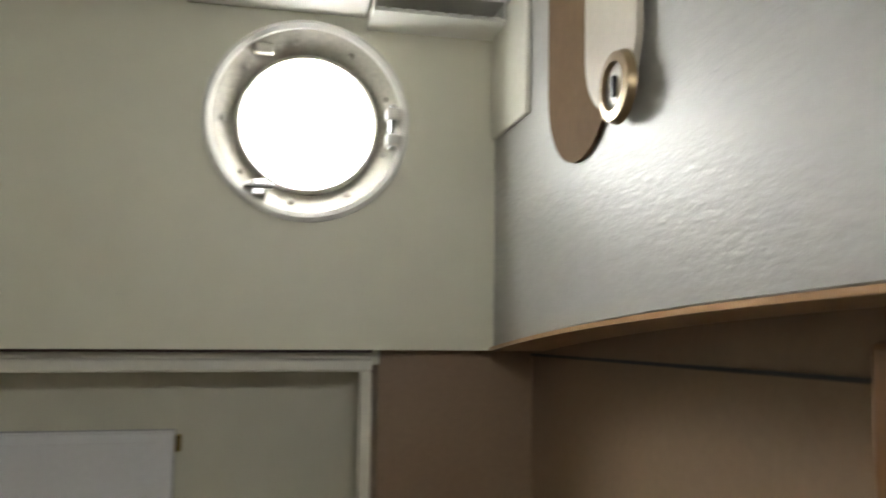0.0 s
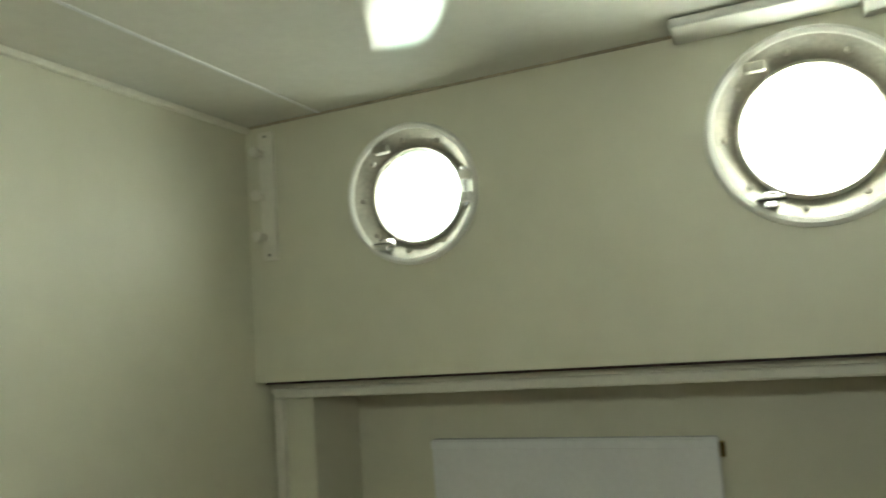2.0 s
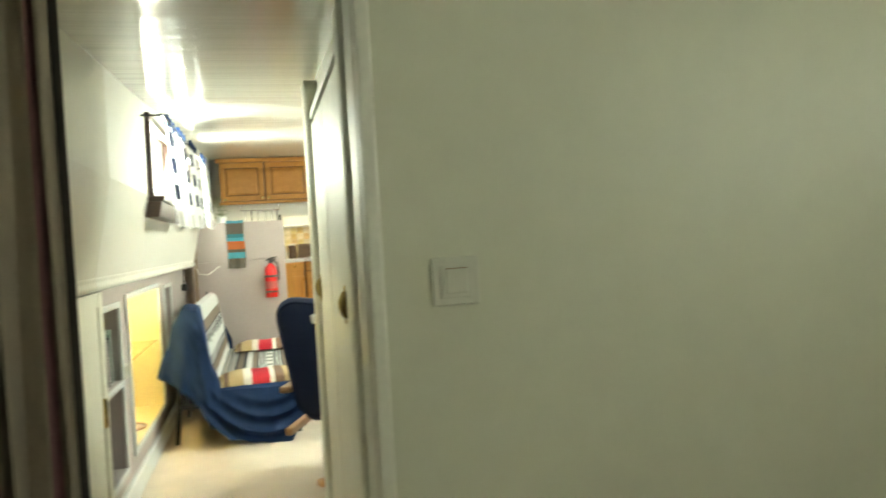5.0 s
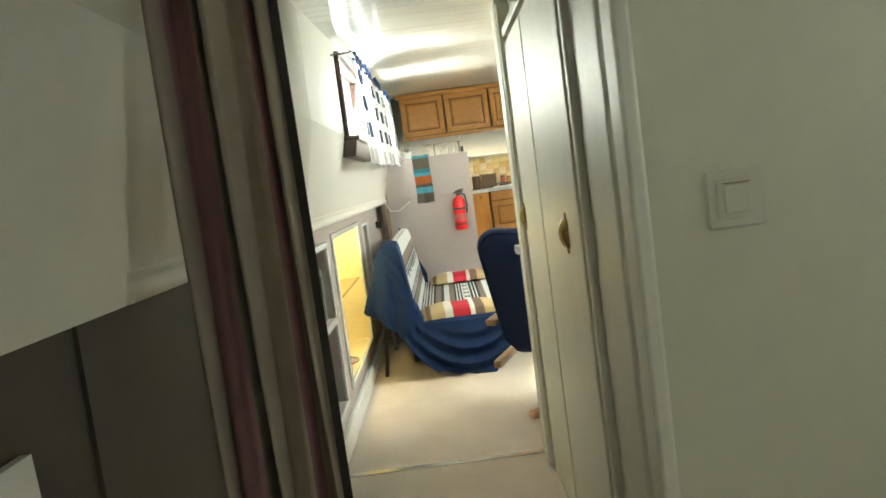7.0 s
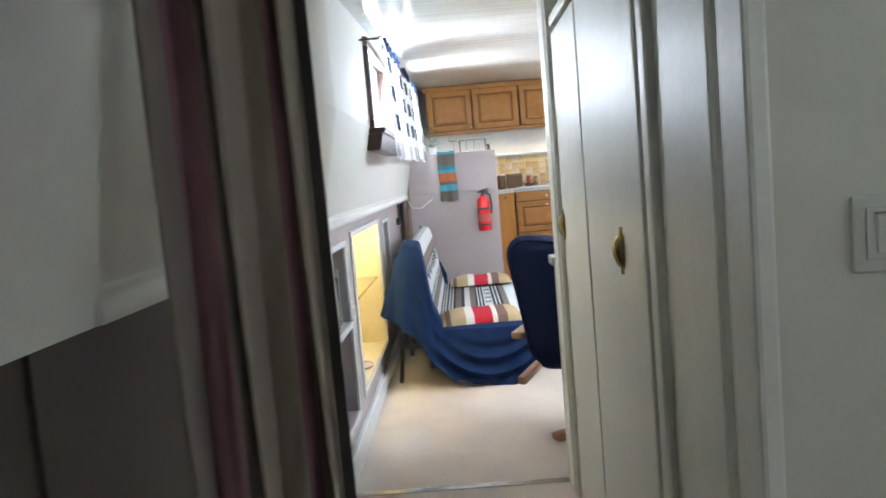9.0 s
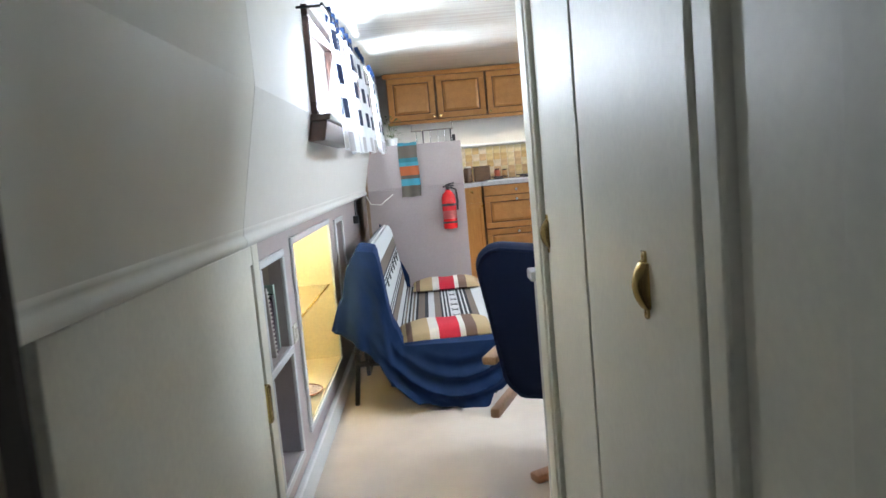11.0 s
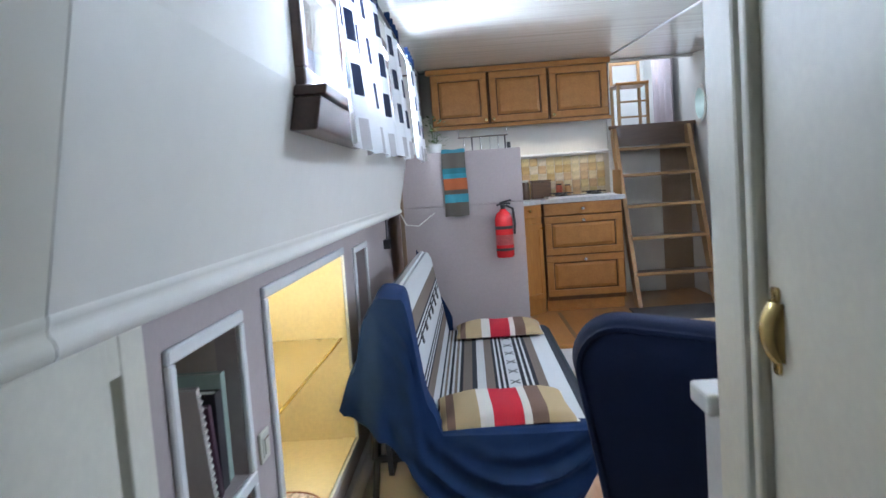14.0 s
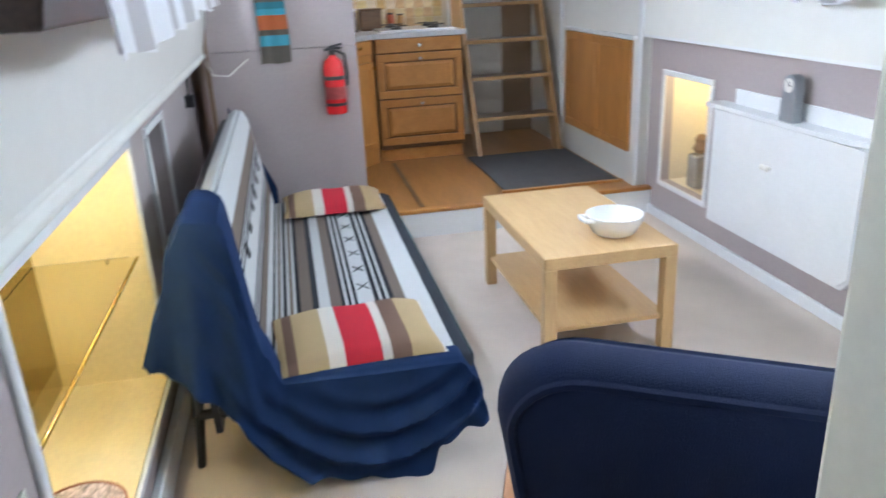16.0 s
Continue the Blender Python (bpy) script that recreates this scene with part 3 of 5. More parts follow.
def extinguisher(loc, h, label):
    x, y, z = loc
    r = h * 0.155
    t = thing("fire_extinguisher", (x, y, z), label, "fire extinguisher", "fire extinguishers")
    b = part("cylinder", lathe([(0, 0), (r * 0.9, 0), (r, 0.01), (r, h * 0.66), (r * 0.85, h * 0.76), (r * 0.4, h * 0.82), (r * 0.35, h * 0.85), (0, h * 0.85)], loc, "z", 28), RED, t, "glossy red cylinder", True)
    part("label_band", ringlathe([(r * 1.0, h * 0.22), (r * 1.012, h * 0.22), (r * 1.012, h * 0.40), (r * 1.0, h * 0.40)], loc, "z", 28), mat("label_print", (0.34, 0.05, 0.05), 0.4, 0, 0.5, 60, 140, 0), b, "printed band")
    part("strap", ringlathe([(r * 1.0, h * 0.50), (r * 1.03, h * 0.50), (r * 1.03, h * 0.555), (r * 1.0, h * 0.555)], loc, "z", 28), BLACK, b)
    part("strap", ringlathe([(r * 1.0, h * 0.12), (r * 1.03, h * 0.12), (r * 1.03, h * 0.165), (r * 1.0, h * 0.165)], loc, "z", 28), BLACK, b)
    part("valve", lathe([(0.013, h * 0.85), (0.016, h * 0.87), (0.016, h * 0.92), (0.01, h * 0.93)], loc, "z", 14), BLACK, t)
    part("lever", tube([(x, y + 0.05, z + h * 0.94), (x, y, z + h * 0.95), (x, y - 0.04, z + h * 0.92)], 0.007), BLACK, t)
    part("lever", tube([(x, y + 0.055, z + h * 1.0), (x, y, z + h * 0.97), (x, y - 0.02, z + h * 0.95)], 0.006), BLACK, t)
    part("hose", tube([(x, y + 0.02, z + h * 0.91), (x + 0.015, y + r * 1.1, z + h * 0.85), (x + 0.012, y + r * 1.25, z + h * 0.6), (x + 0.01, y + r * 1.15, z + h * 0.4)], 0.008), BLACK, t)
    return t


extinguisher((-2.915, 1.336, 0.27), 0.41, "small red fire extinguisher with black valve hung beside the recess")
struct("trim_extinguisher_hook", B(-2.94, -2.89, 1.395, 1.40, 0.36, 0.56), BLACK, "black wall bracket behind the small extinguisher", "bracket")

# light switch
SWITCH = mat("ivory_switch_plastic", (0.60, 0.585, 0.50), 0.35, 0, 0.03, 10, 90, 0.01)


def wall_switch(name, loc, facing, s, label):
    x, y, z = loc
    t = thing(name, loc, label, "switch")
    def q(a0, a1, d0, d1, z0, z1, bev):
        return B(x + d0, x + d1, y + a0, y + a1, z + z0, z + z1, bev) if facing == "x" else B(x + a0, x + a1, y + d0, y + d1, z + z0, z + z1, bev)
    part("plate", q(-s / 2, s / 2, 0, 0.008, -s / 2, s / 2, 0.003), SWITCH, t)
    part("frame", q(-s * 0.34, s * 0.34, 0.008, 0.0105, -s * 0.34, s * 0.34, 0.001), SWITCH, t)
    part("rocker", q(-s * 0.23, s * 0.23, 0.010, 0.014, -s * 0.25, s * 0.25, 0.002), SWITCH, t)
    # brown strip in place of the shadow line above the rocker
    part("joint", q(-s * 0.23, s * 0.23, 0.0105, 0.0135, s * 0.255, s * 0.275, 0), BROWN, t, "brown strip drawn as the shadow over the rocker")
    return t


wall_switch("light_switch", (-3.0, -0.297, 1.157), "x", 0.086, "cream square light switch on the bulkhead")
wall_switch("wall_socket", (-5.735, YLL, 0.655), "y", 0.075, "white double socket between the recesses")

# ---- corridor ----
# door frame at the bulkhead opening: stepped cream casing
CASING = ((-3.02, -2.985, -0.452), (-3.095, -3.022, -0.441), (-3.14, -3.097, -0.428), (-3.26, -3.14, -0.439), (-3.525, -3.262, -0.405),
          (-3.56, -3.532, -0.420), (-3.63, -3.563, -0.408), (-3.70, -3.635, -0.413), (-3.76, -3.704, -0.404))
for i, (x0, x1, y0) in enumerate(CASING):
    struct("trim_casing_%d" % (i + 1), B(x0, x1, y0, -0.425 if i == 0 else -0.36, 0, ceil_z(-3.2) - 0.02, 0.006), CREAM_TRIM, "cream gloss painted door casing", "trim")


def cup_handle(parent, x, y, z):
    h = part("handle", join(
        grid_sheet(lambda u, v: (x + 0.020 * math.cos(math.pi * v), y - 0.024 * math.sin(math.pi * v) * math.sin(math.pi * (0.08 + 0.84 * u)) ** 0.6, z - 0.038 + 0.076 * u), 14, 10, 0.002),
        B(x - 0.010, x + 0.010, y - 0.004, y, z - 0.056, z - 0.036, 0.004), B(x - 0.010, x + 0.010, y - 0.004, y, z + 0.036, z + 0.056, 0.004)), BRASS, parent, "brass cup handle", True)
    for dz in (-0.048, 0.048):
        part("screw", lathe([(0.003, 0), (0.0025, -0.002)], (x, y - 0.004, z + dz), "y", 8), BRASS, h)


def corridor_door(name, x0, x1, hx, label):
    t = tagged(new(name), label, "door", "corridor cupboard doors", "structure")
    t.location = ((x0 + x1) / 2, -0.40, 0.04)
    part("leaf", B(x0, x1, -0.398, -0.361, 0.04, ceil_z(-4.3) - 0.18, 0.003), CREAM_TRIM, t)
    cup_handle(t, hx, -0.398, 1.055)


corridor_door("door_1", -4.370, -3.765, -3.913, "tall cream gloss cupboard door with brass cup handle")
corridor_door("door_2", -4.915, -4.395, -4.885, "tall cream gloss cupboard door, handle by its edge")
struct("trim_door_gap", B(-4.395, -4.370, -0.376, -0.361, 0.04, 1.8), BROWN, "dark gap between the cupboard doors", "trim")
struct("trim_corridor_end", B(-5.07, -4.947, -0.420, -0.36, 0, 1.94, 0.008), CREAM_TRIM, "cream post at the corridor's end", "trim")
struct("trim_corridor_bead", B(-4.945, -4.918, -0.414, -0.36, 0, 1.90, 0.006), CREAM_TRIM, "cream bead beside the door", "trim")
struct("trim_corridor_head", B(-4.90, -3.762, -0.402, -0.36, 1.765, 1.80, 0.004), CREAM_TRIM, "cream rail over the cupboard doors", "trim")
struct("baseboard_corridor", B(-4.90, -3.762, -0.40, -0.36, 0, 0.035), CREAM_TRIM, "cream plinth under the doors", "baseboard")
# low door on the left
_d = thing("low_door", (-4.2, YLL, 0.03), "low ivory door with a groove coloured dark for its shade and latch", "door")
part("leaf", B(-4.918, -3.71, YLL, YLL + 0.055, 0.03, LIP + 0.008, 0.004), CREAM_TRIM, _d)
# the slot's shade is put into a near-black colour
part("groove", B(-4.952, -4.918, YLL, YLL + 0.006, 0.03, 1.035), mat("groove_shade", (0.05, 0.04, 0.03), 0.5), _d, "groove coloured dark for its shade")
part("jamb", B(-5.03, -4.952, YLL, YLL + 0.055, 0.03, LIP + 0.008, 0.004), CREAM_TRIM, _d)
part("head", B(-4.952, -4.918, YLL, YLL + 0.053, 1.035, LIP + 0.008), CREAM_TRIM, _d)
_l = part("latch", B(-4.945, -4.915, YLL + 0.03, YLL + 0.068, 0.55, 0.67, 0.008), BRASS, _d, "dull brass latch")

# curtain at the corridor opening
def curtain_long():
    rnd = random.Random(4)
    ph = [rnd.uniform(0, 6.28) for _ in range(6)]
    def f(u, v):
        z = 0.03 + 1.80 * v
        y = -1.12 + 0.185 * u + 0.012 * (1 - v) * u
        k = 2 * math.pi * 4.5 * u
        amp = 0.022 * (0.75 + 0.35 * math.sin(2.3 * u * 6 + ph[0]))
        return (-3.06 + amp * math.sin(k + 0.5 * math.sin(3 * v + ph[1])) + 0.003 * math.sin(2.1 * k + ph[2] + v), y + 0.010 * math.sin(k * 0.5 + 4 * v + ph[3]), z)
    return grid_sheet(f, 150, 24, 0.003)


C_MAUVE, C_TAUPE, C_GREY = (0.30, 0.16, 0.18), (0.40, 0.34, 0.27), (0.30, 0.26, 0.22)
CURTAIN = stripes("striped_curtain_cloth", 1, [(0.022, C_GREY), (0.046, C_MAUVE), (0.024, C_GREY), (0.054, C_TAUPE), (0.014, C_MAUVE), (0.06, C_TAUPE)], 0.22, 0.9, 300, 0.2)
CURTAIN.node_tree.nodes["Mapping"].inputs["Location"].default_value = (0, 0.045, 0)
_c = thing("door_curtain", (-3.05, -1.08, 0.03), "long pleated taupe and mauve curtain drawn aside", "curtain")
part("cloth", curtain_long(), CURTAIN, _c, "", True)
part("edge_hem", grid_sheet(lambda u, v: (-3.045 + 0.006 * math.sin(5 * v), -0.942 + 0.013 * u + 0.012 * (1 - v), 0.03 + 1.80 * v), 2, 24, 0.006), mat("dark_hem", (0.03, 0.024, 0.02), 0.9), _c, "dark curtain hem", True)
_cr = thing("curtain_rod", (-3.06, -1.0, 1.82), "slim brass curtain rod over the opening", "rod")
part("rod", tube([(-3.06, -1.25, 1.835), (-3.06, -0.44, 1.835)], 0.006), BRASS, _cr)

# ---- left recesses of the saloon ----
def recess(name, x0, x1, z0, z1, depth, material, label):
    y1, y0 = YLL - 0.05, YLL - depth
    struct(name, join(B(x0, x1, y0 - 0.015, y0, z0, z1), B(x0 - 0.015, x0, y0 - 0.015, y1, z0 - 0.015, z1 + 0.015), B(x1, x1 + 0.015, y0 - 0.015, y1, z0 - 0.015, z1 + 0.015),
           B(x0, x1, y0, y1, z0 - 0.015, z0), B(x0, x1, y0, y1, z1, z1 + 0.015)), material, label, "recess")


NICHE_Y = mat("yellow_niche_paint", (0.80, 0.70, 0.46), 0.45, 0, 0.08, 4, 60, 0.03)
recess("wall_niche_display", -7.02, -5.86, 0.225, 1.01, 0.34, NICHE_Y, "warm cream display niche with glass shelf")
struct("wall_niche_mirror", B(-7.02, -5.86, YLL - 0.34, YLL - 0.336, 0.226, 1.009), mat("bronze_mirror", (0.34, 0.28, 0.12), 0.08, 1.0, 0.1, 5, 60, 0.0), "bronze-tinted mirror at the back of the niche", "mirror")
struct("trim_niche_lining", join(B(-7.019, -7.014, YLL - 0.05, YLL + 0.002, 0.226, 1.009), B(-5.866, -5.861, YLL - 0.05, YLL + 0.002, 0.226, 1.009),
       B(-7.014, -5.866, YLL - 0.05, YLL + 0.002, 0.226, 0.231), B(-7.014, -5.866, YLL - 0.05, YLL + 0.002, 1.004, 1.009)), NICHE_Y, "cream lining round the mouth of the niche", "trim")
_nl = thing("niche_lamp", (-6.45, -1.5, 1.005), "small warm downlight in the niche top", "lamp")
part("ring", ringlathe([(0.022, 0), (0.034, 0), (0.034, 0.008), (0.022, 0.008)], (-6.45, -1.5, 0.999), "z", 20), STEEL, _nl)
part("lens", lathe([(0.021, 0.002), (0.021, 0.006)], (-6.45, -1.5, 0.999), "z", 16), glow("niche_lamp_glass", (1.0, 0.8, 0.4), 25.0), _nl, "glowing lens")
recess("wall_niche_books", -5.61, -5.235, 0.63, 0.985, 0.24, mat("taupe_recess_paint", (0.50, 0.44, 0.38), 0.5, 0, 0.06, 4, 60, 0.04), "taupe book recess")
recess("wall_niche_low", -5.61, -5.235, 0.2, 0.60, 0.24, MAUVE, "mauve low recess")
recess("wall_niche_narrow", -7.72, -7.36, 0.5, 0.985, 0.2, MAUVE, "narrow mauve recess")
for i, q in enumerate(((-7.05, -5.83, 0.195, 1.04), (-5.64, -5.205, 0.6, 1.015), (-5.64, -5.205, 0.17, 0.63), (-7.75, -7.33, 0.47, 1.015))):
    if i == 2:
        _bm = bmesh.new()
        for p in ((-5.64, -5.205, 0.17, 0.2), (-5.64, -5.61, 0.2, 0.6), (-5.235, -5.205, 0.2, 0.6)):
            box(_bm, p[0], p[1], YLL, YLL + 0.014, p[2], p[3], 0.003, 1)
    else:
        _bm = frame_y(bmesh.new(), *q, YLL, YLL + 0.014, 0.03)
    struct("trim_niche_frame_%d" % (i + 1), _bm, WHITE_TRIM, "white painted frame round a wall recess", "trim")
_g = thing("glass_shelf", (-6.44, -1.5, 0.66), "amber-lit glass shelf across the niche", "shelf")
_gp = part("shelf", B(-7.018, -5.862, -1.67, -1.36, 0.655, 0.663, 0.001), AMBER_GLASS, _g)
_gp.visible_shadow = False
part("front_edge", B(-7.018, -5.862, -1.36, -1.354, 0.655, 0.663), mat("amber_glass_edge", (0.45, 0.30, 0.06), 0.15), _g, "amber front edge")
for x in (-7.01, -5.87):
    part("support", lathe([(0.006, 0), (0.006, 0.012)], (x, -1.45, 0.643), "z", 10), STEEL, _g)
_pl = thing("glass_plate", (-6.30, -1.46, 0.228), "round patterned glass plate with a red-brown rim", "plate")
part("bowl", lathe([(0, 0.0), (0.07, 0.001), (0.115, 0.014), (0.12, 0.018), (0.113, 0.020), (0.07, 0.007), (0, 0.006)], (-6.30, -1.46, 0.228), "z", 36), mat("patterned_plate", (0.55, 0.46, 0.50), 0.15, 0, 0.6, 45, 90, 0.02), _pl, "", True)
part("rim", ringlathe([(0.117, 0.016), (0.123, 0.016), (0.123, 0.022), (0.117, 0.022)], (-6.30, -1.46, 0.228), "z", 36), mat("rust_rim", (0.28, 0.09, 0.04), 0.3), _pl, "", True)
# books
def book(x, w, d, h, lean, color, name="book", label="dark hardback book standing in the recess"):
    t = thing(name, (x, -1.44, 0.632), label, "book", "books in the recess")
    bm = join(B(x, x + 0.004, -1.44 - d / 2, -1.44 + d / 2, 0.632, 0.632 + h, 0.001), B(x + w - 0.004, x + w, -1.44 - d / 2, -1.44 + d / 2, 0.632, 0.632 + h, 0.001), B(x + 0.004, x + w - 0.004, -1.44 + d / 2 - 0.004, -1.44 + d / 2, 0.632, 0.632 + h))
    pages = B(x + 0.004, x + w - 0.004, -1.44 - d / 2 + 0.004, -1.44 + d / 2 - 0.004, 0.636, 0.628 + h)
    for b in (bm, pages):
        bmesh.ops.rotate(b, verts=b.verts, cent=(x, -1.44, 0.632), matrix=Matrix.Rotation(radians(lean), 3, "Y"))
    part("cover", bm, mat("book_cover", color, 0.5), t)
    part("pages", pages, mat("paper", (0.7, 0.68, 0.6), 0.9), t)
    return t, lean


book(-5.60, 0.03, 0.15, 0.25, 0, (0.35, 0.45, 0.40), label="pale green book standing in the recess")
book(-5.555, 0.045, 0.16, 0.22, 0, (0.02, 0.02, 0.025), label="black book standing in the recess")
book(-5.50, 0.02, 0.17, 0.21, 8, (0.06, 0.02, 0.04), label="dark red book leaning in the recess")
_nb, _ln = book(-5.45, 0.02, 0.18, 0.27, 10, (0.45, 0.42, 0.40), "notebook", "grey wire-bound notebook leaning in the recess")
for k in range(16):
    z = 0.645 + 0.0162 * k
    b = ringlathe([(0.006, -0.002), (0.008, -0.002), (0.008, 0.002), (0.006, 0.002)], (-5.44, -1.352, z), "z", 10)
    bmesh.ops.rotate(b, verts=b.verts, cent=(-5.45, -1.44, 0.632), matrix=Matrix.Rotation(radians(_ln), 3, "Y"))
    part("wire_loop", b, PALE, _nb)
_bl = thing("blue_folder", (-5.45, -1.46, 0.202), "blue folder in the low recess", "folder")
part("sleeve", B(-5.56, -5.36, -1.50, -1.44, 0.202, 0.32, 0.004), mat("blue_card", (0.12, 0.22, 0.42), 0.5), _bl)

# ---- windows and curtains ----
VOILE = bpy.data.materials.new("checked_voile")
VOILE.use_nodes = True
def voile():
    nt = VOILE.node_tree
    b, out = nt.nodes["Principled BSDF"], nt.nodes["Material Output"]
    tc, sep = nt.nodes.new("ShaderNodeTexCoord"), nt.nodes.new("ShaderNodeSeparateXYZ")
    nt.links.new(tc.outputs["Object"], sep.inputs[0])
    def math_node(op, a, v=None):
        n = nt.nodes.new("ShaderNodeMath")
        n.operation = op
        nt.links.new(a, n.inputs[0])
        if v is not None:
            if isinstance(v, float):
                n.inputs[1].default_value = v
            else:
                nt.links.new(v, n.inputs[1])
        return n.outputs[0]
    fx = math_node("FRACT", math_node("DIVIDE", sep.outputs[0], 0.16))
    cz = math_node("DIVIDE", sep.outputs[2], 0.14)
    fz = math_node("FRACT", cz)
    in_x = math_node("LESS_THAN", fx, 0.42)
    in_z = math_node("LESS_THAN", fz, 0.58)
    mask = math_node("MULTIPLY", in_x, in_z)
    low = math_node("LESS_THAN", sep.outputs[2], 0.14)
    tone = nt.nodes.new("ShaderNodeMix")
    tone.data_type = "RGBA"
    tone.inputs["A"].default_value, tone.inputs["B"].default_value = (0.03, 0.04, 0.075, 1), (0.55, 0.53, 0.54, 1)
    nt.links.new(low, tone.inputs["Factor"])
    mix = nt.nodes.new("ShaderNodeMix")
    mix.data_type = "RGBA"
    mix.inputs["A"].default_value = (0.86, 0.86, 0.88, 1)
    nt.links.new(mask, mix.inputs["Factor"])
    nt.links.new(tone.outputs["Result"], mix.inputs["B"])
    nt.links.new(mix.outputs["Result"], b.inputs["Base Color"])
    b.inputs["Roughness"].default_value = 0.9
    tr, ms = nt.nodes.new("ShaderNodeBsdfTranslucent"), nt.nodes.new("ShaderNodeMixShader")
    nt.links.new(mix.outputs["Result"], tr.inputs["Color"])
    ms.inputs[0].default_value = 0.45
    nt.links.new(b.outputs[0], ms.inputs[1])
    nt.links.new(tr.outputs[0], ms.inputs[2])
    nt.links.new(ms.outputs[0], out.inputs["Surface"])


voile()


def cafe_curtain(x0, x1, y, side, z0, z1, seed, label, pleats=4, amp=0.022):
    rnd = random.Random(seed)
    p = rnd.uniform(0, 6)
    t = thing("window_curtain", ((x0 + x1) / 2, y, z0), label, "curtain", "checked window curtains")
    n = max(24, int(abs(x1 - x0) * 90))
    def f(u, v):
        fan = (1 - 0.25 * v)
        xm = (x0 + x1) / 2
        k = 2 * math.pi * pleats * u + p
        return (xm + (x0 - xm) * (1 - 2 * u) * fan, y + amp * (0.5 + 0.6 * (1 - v)) * math.sin(k) + side * 0.03 * (1 - v), z0 + (z1 - z0) * v + 0.008 * math.sin(k * 0.5) * (1 - v))
    part("cloth", grid_sheet(f, n, 10, 0.0015), VOILE, t, "", True)
    m = max(2, int(abs(x1 - x0) / 0.16))
    for k in range(m):
        u = (k + 0.5) / m
        x = (x0 + x1) / 2 + (x0 - (x0 + x1) / 2) * (1 - 2 * u) * 0.75
        part("tie", B(x - 0.008, x + 0.008, y - 0.012, y + 0.012, z1 - 0.01, z1 + 0.05, 0.003), NAVY, t, "dark fabric tie")
    return t


def window(name, x0, x1, z0, z1, y, side, label):
    """A framed window in a side wall; side is +1 where the room lies towards +y."""
    t = tagged(new(name), label, "window", kind="structure")
    t.location = ((x0 + x1) / 2, y, z0)
    a, b = sorted((y - side * 0.03, y + side * 0.025))
    part("window_frame", frame_y(bmesh.new(), x0 - 0.02, x1 + 0.02, z0 - 0.005, z1 + 0.02, a, b, 0.045), DARKWOOD, t)
    a, b = sorted((y - side * 0.085, y - side * 0.078))
    g = part("pane", B(x0 + 0.02, x1 - 0.02, a, b, z0 + 0.03, z1 - 0.02), GLASS, t)
    g.visible_shadow = False
    a, b = sorted((y, y + side * 0.078))
    part("window_sill", join(B(x0 - 0.04, x1 + 0.04, a, b, z0 - 0.03, z0 - 0.005, 0.004), B(x0 - 0.035, x1 + 0.035, min(y, y + side * 0.066), max(y, y + side * 0.066), z0 - 0.11, z0 - 0.03, 0.006)), DARKWOOD, t)
    return t


def lean_window(t):
    """Follows the leaning cabin side."""
    for o in t.children:
        for v in o.data.vertices:
            v.co.y += 0.2 * (min(v.co.z + t.location.z, 1.53) - 1.105)


lean_window(window("window_1", -6.60, -5.72, 1.53, 1.93, YL, 1, "dark wooden window with a deep sill"))
lean_window(window("window_2", -8.30, -7.50, 1.56, 1.97, YL, 1, "dark wooden window with a deep sill"))
window("window_3", -9.6, -9.0, 1.5, 1.98, YR, -1, "dark wooden window looking on green water")
# unseen window, added opposite window_1 as a light source
window("window_5_unseen", -6.45, -5.65, 1.45, 1.88, YR, -1, "unseen dark wooden window added to light the saloon")
window("window_4", -8.0, -7.2, 1.45, 1.92, YR, -1, "dark wooden window behind checked curtains")
for name, y, xs, z in (("curtain_rail", YL + 0.185, (-8.7, -5.55), 1.91), ("curtain_rail", YR - 0.10, (-10.0, -8.95), 2.02), ("curtain_rail", YR - 0.10, (-8.3, -7.0), 1.92)):
    _t = thing(name, ((xs[0] + xs[1]) / 2, y, z), "slim dark curtain rail over the window", "rail", "curtain rails")
    zz = (lambda x: z + 0.03 * (x - xs[1]) / (xs[0] - xs[1]) * 2)
    part("rail", tube([(xs[0], y, zz(xs[0])), (xs[1], y, z)], 0.006), BLACK, _t)
    for x in (xs[0] + 0.03, xs[1] - 0.03):
        part("bracket", tube([(x, y, zz(x)), (x, (YL if y < 0 else YR), zz(x))], 0.005), BLACK, _t)
for _x0, _x1, _z0, _z1, _sd in ((-5.66, -6.18, 1.375, 1.90, 3), (-6.18, -6.80, 1.385, 1.92, 5), (-6.95, -7.60, 1.40, 1.95, 6), (-7.90, -8.60, 1.42, 1.98, 7)):
    cafe_curtain(_x0, _x1, YL + 0.18, 1, _z0, _z1, _sd, "white voile curtain with navy and grey checks", 2, 0.014)
cafe_curtain(-9.58, -9.88, YR - 0.09, -1, 1.44, 2.04, 8, "white checked voile curtain beside the window", 3, 0.015)
cafe_curtain(-8.99, -8.95, YR - 0.07, -1, 1.44, 2.02, 9, "narrow white checked voile curtain beside the window", 1, 0.008)
cafe_curtain(-7.90, -8.20, YR - 0.09, -1, 1.33, 1.93, 10, "white checked voile curtain beside the window", 3, 0.015)
cafe_curtain(-7.00, -7.35, YR - 0.09, -1, 1.31, 1.92, 11, "white checked voile curtain beside the window", 3, 0.015)

